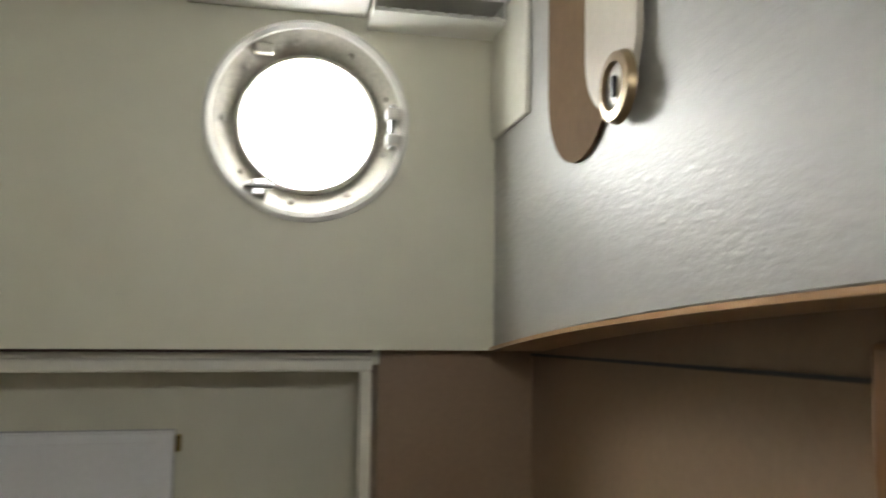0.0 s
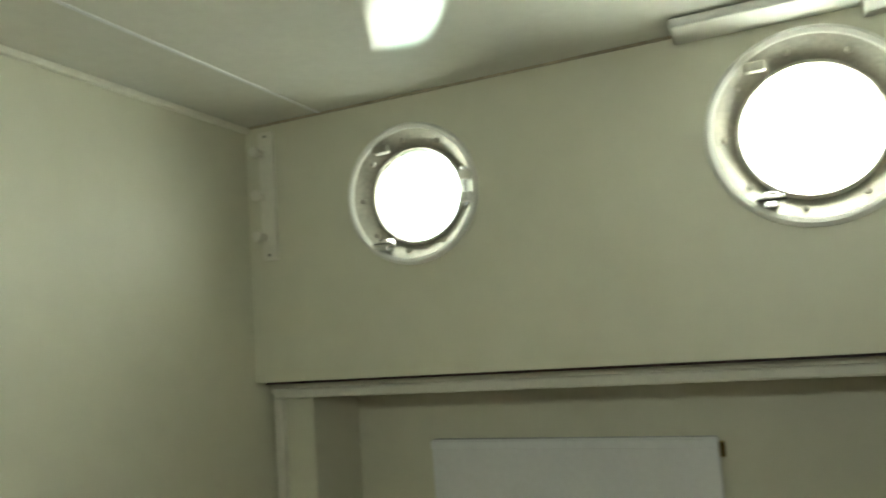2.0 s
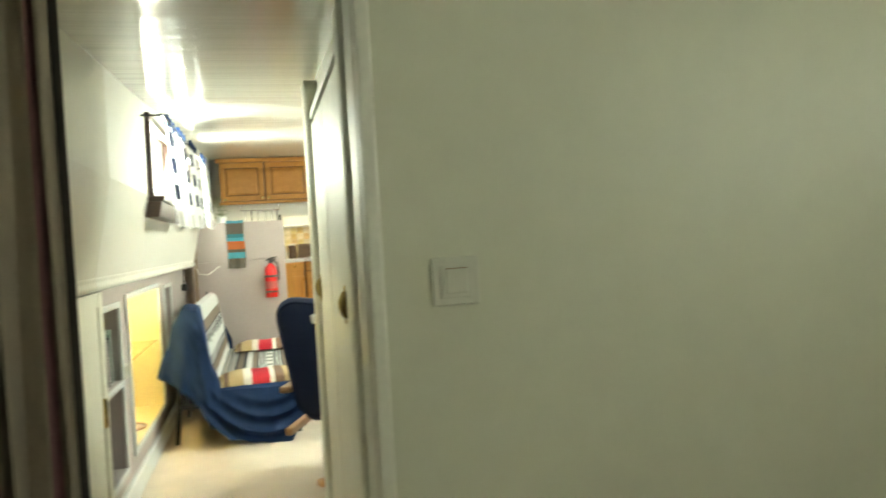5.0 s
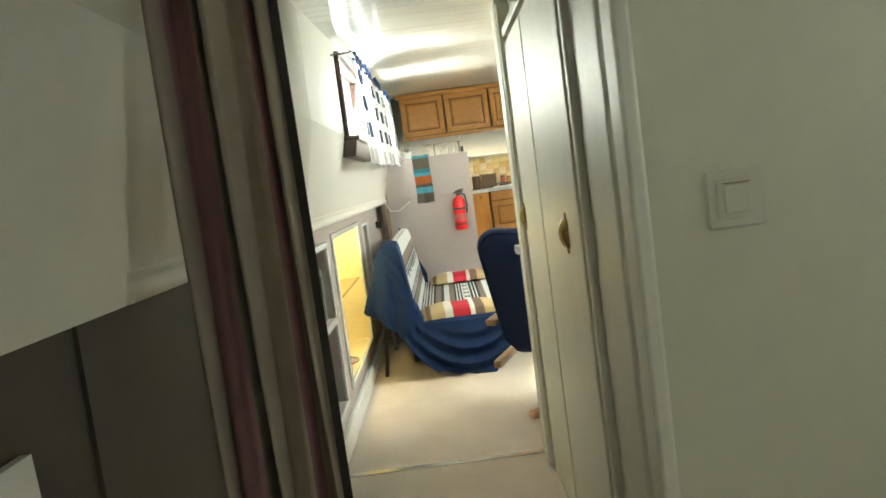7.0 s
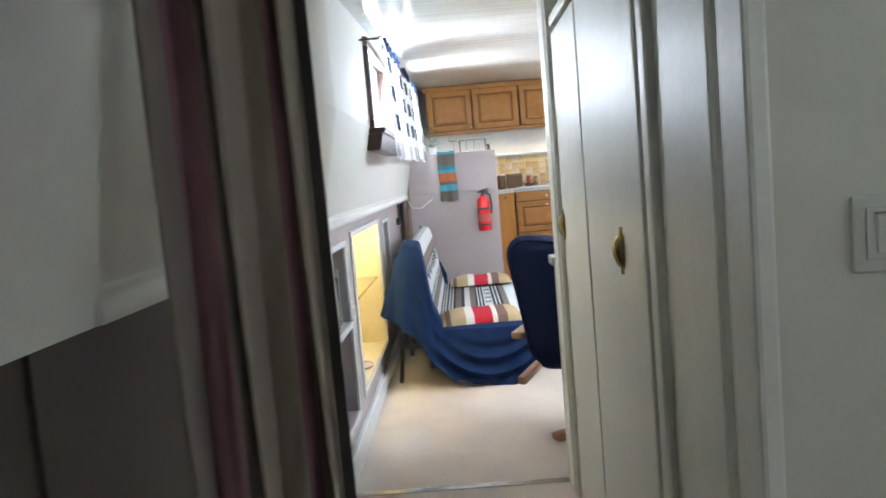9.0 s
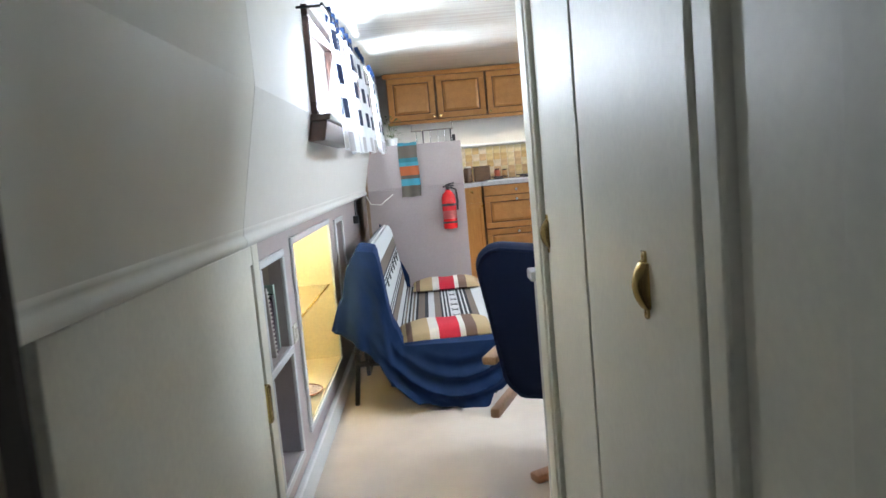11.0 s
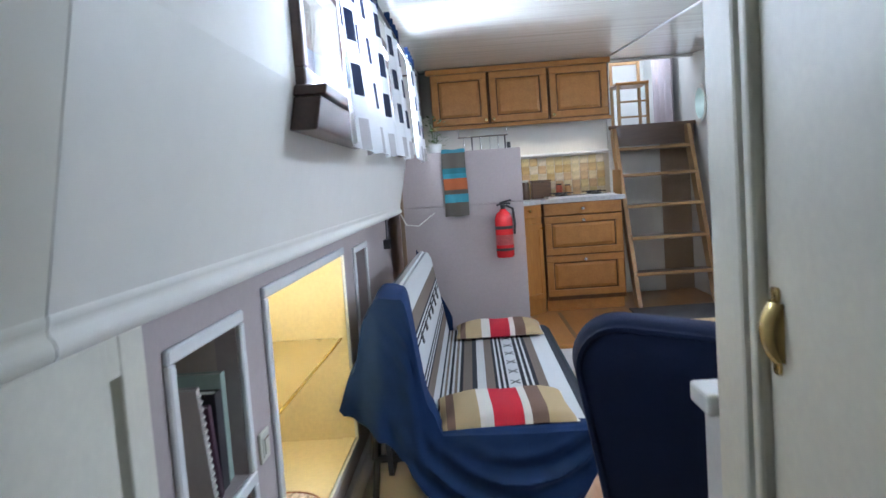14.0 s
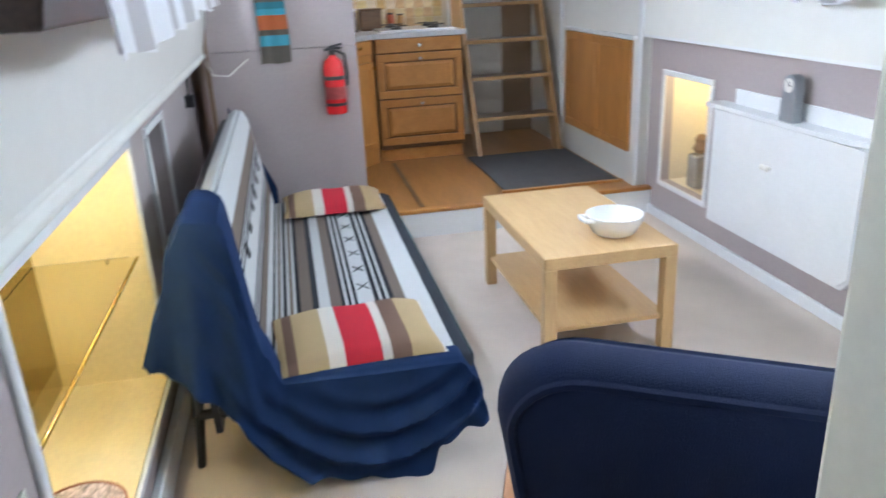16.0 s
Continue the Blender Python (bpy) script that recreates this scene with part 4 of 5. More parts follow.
# ---- sofa bed ----
DG, LG, TP, IV, BK = (0.04, 0.045, 0.055), (0.32, 0.30, 0.29), (0.19, 0.15, 0.125), (0.58, 0.59, 0.60), (0.025, 0.027, 0.035)
LINES = [(0.010, BK), (0.008, IV), (0.010, BK), (0.008, IV), (0.010, BK), (0.008, IV), (0.012, BK)]
SEAT_LINES = [(0.012, BK), (0.010, IV), (0.010, TP), (0.010, IV), (0.014, BK), (0.010, IV), (0.012, TP), (0.010, IV), (0.015, BK)]
SEAT_BANDS = [(0.028, TP), *SEAT_LINES, (0.043, TP), (0.024, DG), (0.040, IV), (0.041, TP), (0.014, BK), (0.009, IV), (0.014, BK), (0.009, IV), (0.013, BK),
              (0.063, IV), (0.016, BK), (0.010, IV), (0.016, BK), (0.010, IV), (0.019, BK), (0.040, TP), (0.087, IV), (0.055, DG)]
BACK_BANDS = [(0.06, IV), (0.05, TP), *LINES[:5], (0.08, IV), *LINES[:5], (0.06, TP), (0.08, IV)]
THROW = stripes("striped_throw_seat", 1, SEAT_BANDS, 0.655)
THROW.node_tree.nodes["Mapping"].inputs["Location"].default_value = (0, 0.15, 0)
THROW_B = stripes("striped_throw_back", 2, BACK_BANDS, 0.53)
THROW_B.node_tree.nodes["Mapping"].inputs["Location"].default_value = (0, 0, -0.345)
SOFA_X0, SOFA_X1 = -8.60, -6.62
_s = thing("sofa_bed", (-7.6, -0.85, 0), "low sofa bed covered with a striped woven throw", "sofa")
part("seat", B(SOFA_X0, SOFA_X1, -1.0, -0.346, 0.25, 0.358, 0.035, 3), THROW, _s, "grey, black and ivory striped throw", True)
def back_block():
    bm = prism([(-1.03, 0.335), (-0.965, 0.345), (-1.05, 0.84), (-1.085, 0.872), (-1.125, 0.865), (-1.15, 0.83)], "x", SOFA_X0, SOFA_X1)
    bmesh.ops.bevel(bm, geom=bm.edges[:], offset=0.012, segments=2, affect="EDGES")
    return bm


part("backrest", back_block(), THROW_B, _s, "striped throw over the backrest", True)
part("seat_edge", B(SOFA_X0, SOFA_X1 - 0.05, -0.352, -0.338, 0.19, 0.335, 0.006), mat("dark_green_edge", (0.025, 0.045, 0.055), 0.9), _s, "dark edge of the throw")
part("far_drape", grid_sheet(lambda u, v: (SOFA_X0 - 0.006 - 0.02 * math.sin(3 * u), -1.14 + 0.20 * u, 0.88 - 0.45 * u - 0.22 * v + 0.01 * math.sin(9 * u)), 10, 6, 0.006), NAVY, _s, "navy fold at the far end", True)
def motif_stroke(ends):
    """One woven stroke lying on the slanting backrest."""
    me = bpy.data.meshes.new("stroke")
    bm = tube([(x, -0.965 - 0.1717 * (z - 0.345) + 0.002, z) for x, z in ends], 0.004, 4)
    bm.to_mesh(me)
    bm.free()
    return me


for _i in range(8):
    _x = SOFA_X1 - 0.46 - 0.19 * _i
    part("motif", join(tube([(_x - 0.03, -0.648, 0.359), (_x + 0.03, -0.606, 0.359)], 0.003, 4), tube([(_x - 0.03, -0.606, 0.3595), (_x + 0.03, -0.648, 0.3595)], 0.003, 4)), BLACK, _s, "small woven cross")
for _i in range(6):
    _x = SOFA_X1 - 0.42 - 0.26 * _i
    _g = bmesh.new()
    _a = _x + 0.02 * math.sin(5.1 * _i)
    _zig = [(_a + 0.018 * _k, 0.64 + (0.026 if _k % 2 else -0.024) + 0.008 * math.sin(3.3 * _k + _i)) for _k in range(5 if _i % 2 else 4)]
    for _p in zip(_zig, _zig[1:]):
        _g.from_mesh(motif_stroke(_p))
    part("motif", _g, BLACK, _s, "woven black zigzag")
part("base_frame", join(tube([(SOFA_X0 + 0.05, -0.45, 0.26), (SOFA_X1 - 0.03, -0.45, 0.26)], 0.016), tube([(SOFA_X0 + 0.05, -1.12, 0.26), (SOFA_X1 - 0.03, -1.12, 0.26)], 0.016), tube([(SOFA_X1 - 0.04, -1.20, 0.26), (SOFA_X1 - 0.04, -0.45, 0.26)], 0.016), tube([(SOFA_X1 - 0.04, -1.2, 0.26), (SOFA_X1 - 0.04, -1.14, 0.83)], 0.014)), BLACK, _s, "black steel frame")
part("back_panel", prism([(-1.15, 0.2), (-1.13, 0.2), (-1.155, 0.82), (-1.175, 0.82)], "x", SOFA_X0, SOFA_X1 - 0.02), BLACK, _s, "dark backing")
for x in (SOFA_X0 + 0.08, SOFA_X1 - 0.16):
    part("leg", tube([(x + 0.02, -1.20, 0.30), (x, -1.235, 0.0)], 0.014), BLACK, _s, "black steel leg")
    part("leg", tube([(x, -0.47, 0.27), (x, -0.46, 0.0)], 0.014), BLACK, _s, "black steel leg")
# plain black block filling the space below the seat
part("under_seat_box", B(SOFA_X0 + 0.1, SOFA_X1 - 0.3, -1.05, -0.50, 0.04, 0.235, 0.01), BLACK, _s, "plain black box under the seat")


def interp(t, pts):
    for (a, p), (b, q) in zip(pts, pts[1:]):
        if t <= b:
            f = (t - a) / (b - a)
            f = f * f * (3 - 2 * f)
            return p + (q - p) * f
    return pts[-1][1]


def blanket():
    """A fleece thrown over the sofa's end: inside edge, over the end, down to a swooping hem."""
    top = [(-1.33, 0.46), (-1.25, 0.62), (-1.19, 0.82), (-1.14, 0.892), (-1.05, 0.882), (-0.975, 0.47), (-0.93, 0.368), (-0.60, 0.360), (-0.40, 0.360), (-0.335, 0.29)]
    hem = [(-1.33, 0.47), (-1.30, 0.46), (-1.244, 0.43), (-1.16, 0.37), (-1.07, 0.30), (-0.98, 0.17), (-0.845, 0.07), (-0.70, 0.03), (-0.60, 0.012), (-0.54, 0.006), (-0.49, 0.08), (-0.40, 0.13), (-0.33, 0.14)]
    inn = [(-1.33, -6.86), (-1.10, -6.88), (-1.0, -6.72), (-0.9, -6.67), (-0.37, -6.68)]
    def f(u, v):
        y = -1.31 + 0.97 * u
        zt, zh, xi = interp(y, top), interp(y, hem), interp(y, inn)
        if v < 0.25:
            w = v / 0.25
            return (xi + (SOFA_X1 + 0.012 - xi) * w, y, zt + 0.006 - 0.02 * w ** 4)
        w = (v - 0.25) / 0.75
        drop = zt - zh
        z = zt - 0.014 - drop * w
        swoop = 1.6 * (y + 0.68) ** 2 - z                   # folds sag in arcs from the backrest to the seat's front corner
        side = min(1.0, max(0.0, (u - 0.16) / 0.22))
        ridge = 1.0 - 2.0 * abs(math.sin(33 * swoop + 1.2 * math.sin(4 * u + 1))) ** 1.4
        fold = 0.026 * min(1.0, 3 * w) * side * ridge * (0.55 + 0.45 * math.sin(9 * swoop + 3 * u))
        fold += 0.016 * w * (1 - side) * math.sin(38 * u + 3 * w) + 0.005 * w * math.sin(61 * u - 9 * w + 1)
        out = SOFA_X1 + 0.02 + 0.06 * w * math.sin(math.pi * u) ** 0.8 + fold
        return (out, y + 0.03 * w * math.sin(6 * u + 2), zt - 0.014 - drop * w)
    return grid_sheet(f, 90, 60, 0.007)


_b = thing("fleece_blanket", (-6.6, -0.85, 0), "navy fleece blanket thrown over the end of the sofa", "blanket")
part("cloth", blanket(), NAVY, _b, "", True)

def cushion(cx, cy, w, d, z, turn, label):
    t = thing("cushion", (0, 0, 0), label, "cushion", "striped cushions")
    def f(top):
        def g(u, v):
            a, b = 2 * u - 1, 2 * v - 1
            e = max(0.0, (1 - a ** 4) * (1 - b ** 4)) ** 0.5
            pin = 1 - 0.05 * (1 - abs(a)) * abs(b) ** 3
            return (d / 2 * b * (1 - 0.06 * (1 - a * a) * b * b), w / 2 * a * (1 - 0.05 * (1 - b * b) * a * a), 0.020 + (0.058 if top else -0.018) * e + (0.004 * math.sin(7 * a + 3 * b) * e if top else 0))
        return g
    bm = join(grid_sheet(f(True), 28, 22), grid_sheet(f(False), 28, 22))
    bmesh.ops.remove_doubles(bm, verts=bm.verts, dist=0.0008)
    bmesh.ops.recalc_face_normals(bm, faces=bm.faces)
    me_ob = obj("cover", bm, CUSHION, True)
    me_ob.parent = t
    t.location = (cx, cy, z)
    t.rotation_euler = (0, 0, radians(turn))
    return t


TAN, CREAMY, REDC, BRN = (0.48, 0.36, 0.20), (0.72, 0.68, 0.62), (0.50, 0.03, 0.05), (0.19, 0.12, 0.09)
CUSHION = stripes("cushion_cloth", 1, [(0.018, BRN), (0.024, TAN), (0.03, BRN), (0.095, TAN), (0.05, CREAMY), (0.115, REDC), (0.03, CREAMY), (0.06, BRN), (0.10, TAN), (0.02, CREAMY)], 0.542)
CUSHION.node_tree.nodes["Mapping"].inputs["Location"].default_value = (0, 0.271, 0)
cushion(-6.832, -0.70, 0.53, 0.41, 0.348, 3, "striped tan, cream and red cushion on the sofa")
cushion(-8.39, -0.66, 0.52, 0.38, 0.356, 0, "striped tan, cream and red cushion at the far end")

# ---- armchair ----
_a = thing("armchair", (-5.65, -0.2, 0), "navy upholstered swivel armchair with wooden base", "armchair")
ACM = Matrix.Translation((-5.417, -0.219, 0)) @ Matrix.Rotation(radians(-21), 4, "Z")
def at_chair(bm):
    bmesh.ops.transform(bm, matrix=ACM, verts=bm.verts)
    return bm


def pad(outline, depth, lean, puff):
    """A cushioned slab: outline in (y, z), rounded, leaning towards +x with height."""
    bm = bmesh.new()
    n, m = len(outline), 6
    cy, cz = sum(p[0] for p in outline) / n, sum(p[1] for p in outline) / n
    rings = []
    for k in range(m + 1):
        s = k / m
        shrink = 1 - 0.10 * abs(2 * s - 1) ** 3
        rings.append([bm.verts.new((depth * (s - 0.5) + lean * (z - cz), cy + (y - cy) * shrink, cz + (z - cz) * shrink)) for y, z in outline])
    for a, b in zip(rings, rings[1:]):
        for i in range(n):
            bm.faces.new((a[i], a[(i + 1) % n], b[(i + 1) % n], b[i]))
    for ring, sgn in ((rings[0], -1), (rings[-1], 1)):
        prev = ring
        for f, d in ((0.86, 0.5), (0.6, 0.85), (0.3, 1.0)):
            cur = [bm.verts.new((depth * 0.5 * sgn + lean * (z - cz) * f + sgn * puff * d, cy + (y - cy) * f * 0.9, cz + (z - cz) * f * 0.9)) for y, z in outline]
            for i in range(n):
                bm.faces.new((prev[i], prev[(i + 1) % n], cur[(i + 1) % n], cur[i]))
            prev = cur
        bm.faces.new(prev)
    bmesh.ops.recalc_face_normals(bm, faces=bm.faces)
    return bm


def rounded(y0, y1, z0, z1, r, taper=0.0, n=8):
    out = []
    for cy, cz, a0 in ((y1 - r, z1 - r, 0), (y0 + r, z1 - r, 90), (y0 + r + taper, z0 + r, 180), (y1 - r - taper, z0 + r, 270)):
        out += [(cy + r * math.cos(radians(a0 + 90 * k / n)), cz + r * math.sin(radians(a0 + 90 * k / n))) for k in range(n + 1)]
    return out


BACK = [(y, z - 0.08 * (y + 0.37) / 0.74 * (z - 0.36) / 0.6) for y, z in rounded(-0.37, 0.37, 0.36, 0.995, 0.11, 0.05)]
part("backrest", at_chair(pad(BACK, 0.13, 0.16, 0.02)), NAVY_SEAT, _a, "navy cushioned backrest with piping", True)
for dx in (-0.06, 0.06):
    cz = sum(p[1] for p in BACK) / len(BACK)
    loop = [(dx + 0.16 * (z - cz), y * 0.935, cz + (z - cz) * 0.935) for y, z in BACK]
    part("piping", at_chair(tube([*loop, loop[0], loop[1]], 0.008, 6)), NAVY_SEAT, _a, "navy piping along the seam", True)
part("seat", at_chair(B(-0.58, -0.06, -0.30, 0.30, 0.33, 0.46, 0.05, 3)), NAVY_SEAT, _a, "", True)
part("post", at_chair(lathe([(0.03, 0.06), (0.03, 0.33)], (-0.3, 0, 0), "z", 20)), BLACK, _a)
CHAIRWOOD = wood("chair_wood", (0.50, 0.28, 0.15), (0.38, 0.19, 0.09), 0.35, 0)
for s in (-1, 1):
    part("armrest", at_chair(join(B(-0.52, 0.02, s * 0.36 - 0.03, s * 0.36 + 0.03, 0.50, 0.535, 0.012), B(-0.46, -0.40, s * 0.36 - 0.02, s * 0.36 + 0.02, 0.30, 0.50, 0.01), B(-0.46, 0.0, s * 0.36 - 0.02, s * 0.36 + 0.02, 0.28, 0.32, 0.01))), CHAIRWOOD, _a, "curved wooden armrest", True)
for ang in (45, 135, 225, 315):
    b = B(0.0, 0.34, -0.032, 0.032, 0.0, 0.055, 0.014)
    for v in b.verts:
        v.co.z *= 1.0 - 0.35 * max(0, v.co.x) / 0.34
    bmesh.ops.rotate(b, verts=b.verts, cent=(0, 0, 0), matrix=Matrix.Rotation(radians(ang), 3, "Z"))
    bmesh.ops.translate(b, verts=b.verts, vec=(-0.3, 0, 0.0))
    part("foot", at_chair(b), CHAIRWOOD, _a, "wooden star foot", True)

# ---- white cabinet at the end of the corridor ----
_wc = thing("white_cabinet", (-5.2, -0.2, 0), "small white cabinet with a mauve front panel", "cabinet")
part("top", B(-5.165, -5.071, -0.435, 0.3, 0.885, 0.92, 0.006), WHITE_TRIM, _wc)
part("body", B(-5.155, -5.071, -0.415, 0.3, 0.0, 0.884, 0.004), WHITE_TRIM, _wc)
part("front_panel", B(-5.158, -5.1555, -0.37, 0.25, 0.08, 0.82), MAUVE, _wc)

# ---- coffee table and bowl ----
TX0, TX1, TY0, TY1 = -8.0, -7.09, 0.045, 0.59
_t = thing("coffee_table", ((TX0 + TX1) / 2, 0.32, 0), "birch veneer coffee table with a lower shelf", "table")
part("tabletop", B(TX0, TX1, TY0, TY1, 0.40, 0.45, 0.003), BIRCH, _t)
for x in (TX0, TX1 - 0.05):
    for y in (TY0, TY1 - 0.05):
        part("leg", B(x, x + 0.05, y, y + 0.05, 0, 0.40, 0.002), wood("birch_leg", (0.62, 0.42, 0.20), (0.52, 0.33, 0.15), 0.4, 2, 18), _t)
part("shelf", B(TX0 + 0.02, TX1 - 0.02, TY0 + 0.02, TY1 - 0.02, 0.13, 0.148, 0.002), BIRCH, _t)
_bw = thing("bowl", (-7.29, 0.41, 0.45), "white ceramic bowl with a small handle", "bowl")
PORC = mat("white_porcelain", (0.82, 0.82, 0.82), 0.12, 0, 0.02, 8, 60, 0.0)
part("body", lathe([(0, 0.0), (0.07, 0.0), (0.085, 0.01), (0.112, 0.055), (0.118, 0.085), (0.113, 0.087), (0.106, 0.058), (0.08, 0.016), (0, 0.012)], (-7.29, 0.41, 0.45), "z", 40), PORC, _bw, "", True)
part("handle", tube([(-7.33, 0.305, 0.52), (-7.33, 0.275, 0.525), (-7.29, 0.268, 0.525), (-7.25, 0.275, 0.525), (-7.25, 0.305, 0.52)], 0.009), PORC, _bw, "", True)
part("drain", lathe([(0, 0.0), (0.02, 0.0), (0.02, 0.006), (0, 0.01)], (-7.30, 0.42, 0.462), "z", 16), mat("dark_red_sweet", (0.07, 0.015, 0.015), 0.4), _bw, "dark piece in the bowl")

# ---- right wall of the saloon ----
_n = thing("fold_down_cupboard", (-7.5, YRL, 0.2), "white wall cupboard with a drop front and two knobs", "cupboard")
part("body", prism([(-8.04, 0.19), (-7.02, 0.19), (-6.97, 0.24), (-6.97, 0.79), (-8.04, 0.79)], "y", YRL - 0.055, YRL), WHITE_TRIM, _n)
part("front", prism([(-8.03, 0.205), (-7.03, 0.205), (-6.98, 0.25), (-6.98, 0.775), (-8.03, 0.775)], "y", YRL - 0.062, YRL - 0.0555), WHITE_TRIM, _n)
part("ledge", prism([(-8.05, YRL - 0.10), (-7.05, YRL - 0.10), (-6.95, YRL - 0.06), (-6.95, YRL), (-8.05, YRL)], "z", 0.79, 0.81), WHITE_TRIM, _n)
part("backboard", B(-7.93, -6.95, YRL - 0.016, YRL, 0.81, 0.885, 0.003), WHITE_TRIM, _n)
for x in (-7.575, -7.535):
    part("knob", lathe([(0.006, 0), (0.006, -0.01), (0.013, -0.014), (0.014, -0.022), (0.008, -0.028), (0, -0.029)], (x, YRL - 0.062, 0.58), "y", 16), PALE, _n, "small white knob", True)
_cl = thing("table_clock", (-7.44, YRL - 0.05, 0.81), "small grey clock with a domed top on the ledge", "clock")
def dome(w, h, n=12):
    return [(-w / 2, 0), (w / 2, 0)] + [(w / 2 * 0.85 * math.cos(math.pi * k / n), h - w * 0.42 + w * 0.42 * math.sin(math.pi * k / n)) for k in range(n + 1)]


part("case", prism([(-7.44 + a, 0.81 + b) for a, b in dome(0.095, 0.20)], "y", YRL - 0.085, YRL - 0.04), mat("grey_clock_case", (0.30, 0.32, 0.35), 0.35, 0.4), _cl)
part("dial", lathe([(0, -0.003), (0.03, -0.003), (0.03, 0)], (-7.44, YRL - 0.0855, 0.965), "y", 28), PALE, _cl, "pale dial")
part("clock_hand", join(B(-7.442, -7.438, YRL - 0.091, YRL - 0.0886, 0.963, 0.985), B(-7.44, -7.42, YRL - 0.091, YRL - 0.0886, 0.963, 0.967)), BLACK, _cl)
struct("wall_niche_right", join(B(-8.66, -8.17, 1.66, 1.675, 0.24, 0.87), B(-8.675, -8.66, 1.385, 1.675, 0.225, 0.885), B(-8.17, -8.155, 1.385, 1.675, 0.225, 0.885), B(-8.66, -8.17, 1.385, 1.66, 0.225, 0.24), B(-8.66, -8.17, 1.385, 1.66, 0.87, 0.885)), mat("cream_niche_paint", (0.76, 0.68, 0.50), 0.4, 0, 0.06, 4, 60, 0.03), "warm lit cream niche", "recess")
struct("trim_niche_right_frame", frame_y(bmesh.new(), -8.69, -8.14, 0.21, 0.90, YRL - 0.014, YRL, 0.032), WHITE_TRIM, "white painted frame round the niche", "trim")
_vs = thing("stone_ornament", (-8.439, 1.45, 0.24), "grey and brown carved ornament standing in the niche", "ornament")
part("base", B(-8.489, -8.389, 1.40, 1.51, 0.24, 0.44, 0.02, 3), mat("grey_stone", (0.30, 0.27, 0.23), 0.7, 0, 0.2, 15, 90, 0.3), _vs)
_hd = lathe([(0, 0), (0.03, 0.005), (0.045, 0.03), (0.03, 0.06), (0.036, 0.085), (0.02, 0.11), (0, 0.115)], (-8.439, 1.455, 0.44), "z", 20)
part("top", _hd, mat("brown_carving", (0.22, 0.13, 0.06), 0.5, 0, 0.2, 18, 90, 0.2), _vs, "brown carved top", True)

# ---- galley ----
_fh = thing("fridge_housing", (-9.15, -0.84, STEP_Z), "mauve panelled fridge housing facing the saloon", "cupboard")
part("lower_panel", B(-8.88, -8.86, YL, -0.43, 0.0, 1.128, 0.003), MAUVE, _fh)
part("upper_panel", B(-8.88, -8.86, YL, -0.43, 1.132, 1.485, 0.003), MAUVE, _fh)
part("carcass", B(-9.45, -8.88, YL, -0.44, STEP_Z - 0.012, 1.48), MAUVE, _fh)
struct("trim_housing_edge", B(-8.862, -8.84, YL + 0.005, YL + 0.03, 0.0, 1.48), BROWN, "dark joint beside the housing", "trim")
extinguisher((-8.802, -0.57, 0.775), 0.37, "red fire extinguisher with black straps hung on the panel")
struct("trim_extinguisher_bracket", B(-8.862, -8.85, -0.60, -0.54, 0.80, 0.98, 0.003), BLACK, "black wall bracket behind the extinguisher", "bracket")
_tw = thing("towel", (-8.85, -0.87, 1.06), "striped blue, orange and taupe towel over the panel", "towel")
CY, TB, TQ, OR = (0.10, 0.38, 0.52), (0.16, 0.14, 0.115), (0.06, 0.24, 0.30), (0.55, 0.16, 0.06)
TOWEL = stripes("towel_cloth", 2, [(0.09, TB), (0.055, CY), (0.03, TB), (0.075, OR), (0.03, CY), (0.035, TQ), (0.10, TB), (0.055, CY), (0.03, TB)], 0.50)
part("cloth", grid_sheet(lambda u, v: (-8.848 + 0.006 * math.sin(11 * u + 2 * v) * (1 - v), -0.945 + 0.155 * u + 0.004 * math.sin(6 * v), 1.06 + 0.44 * v + 0.003 * math.sin(9 * u)), 16, 16, 0.006), TOWEL, _tw, "", True)
part("fold_over", B(-8.93, -8.842, -0.942, -0.792, 1.488, 1.498, 0.003), TOWEL, _tw)
_cb = thing("wall_cable", (-8.75, -1.22, 1.07), "pale looped cable with a small black socket", "cable")
part("cable", tube([(-8.83, -1.24, 1.10), (-8.75, -1.20, 1.03), (-8.74, -1.12, 1.02), (-8.80, -1.05, 1.07), (-8.85, -1.02, 1.09)], 0.004), PALE, _cb)
part("socket", B(-8.62, -8.54, YLL, YLL + 0.045, 0.90, 0.96, 0.006), BLACK, _cb)
part("lead", tube([(-8.58, YLL + 0.02, 0.96), (-8.6, YLL + 0.02, 1.08)], 0.005), BLACK, _cb)


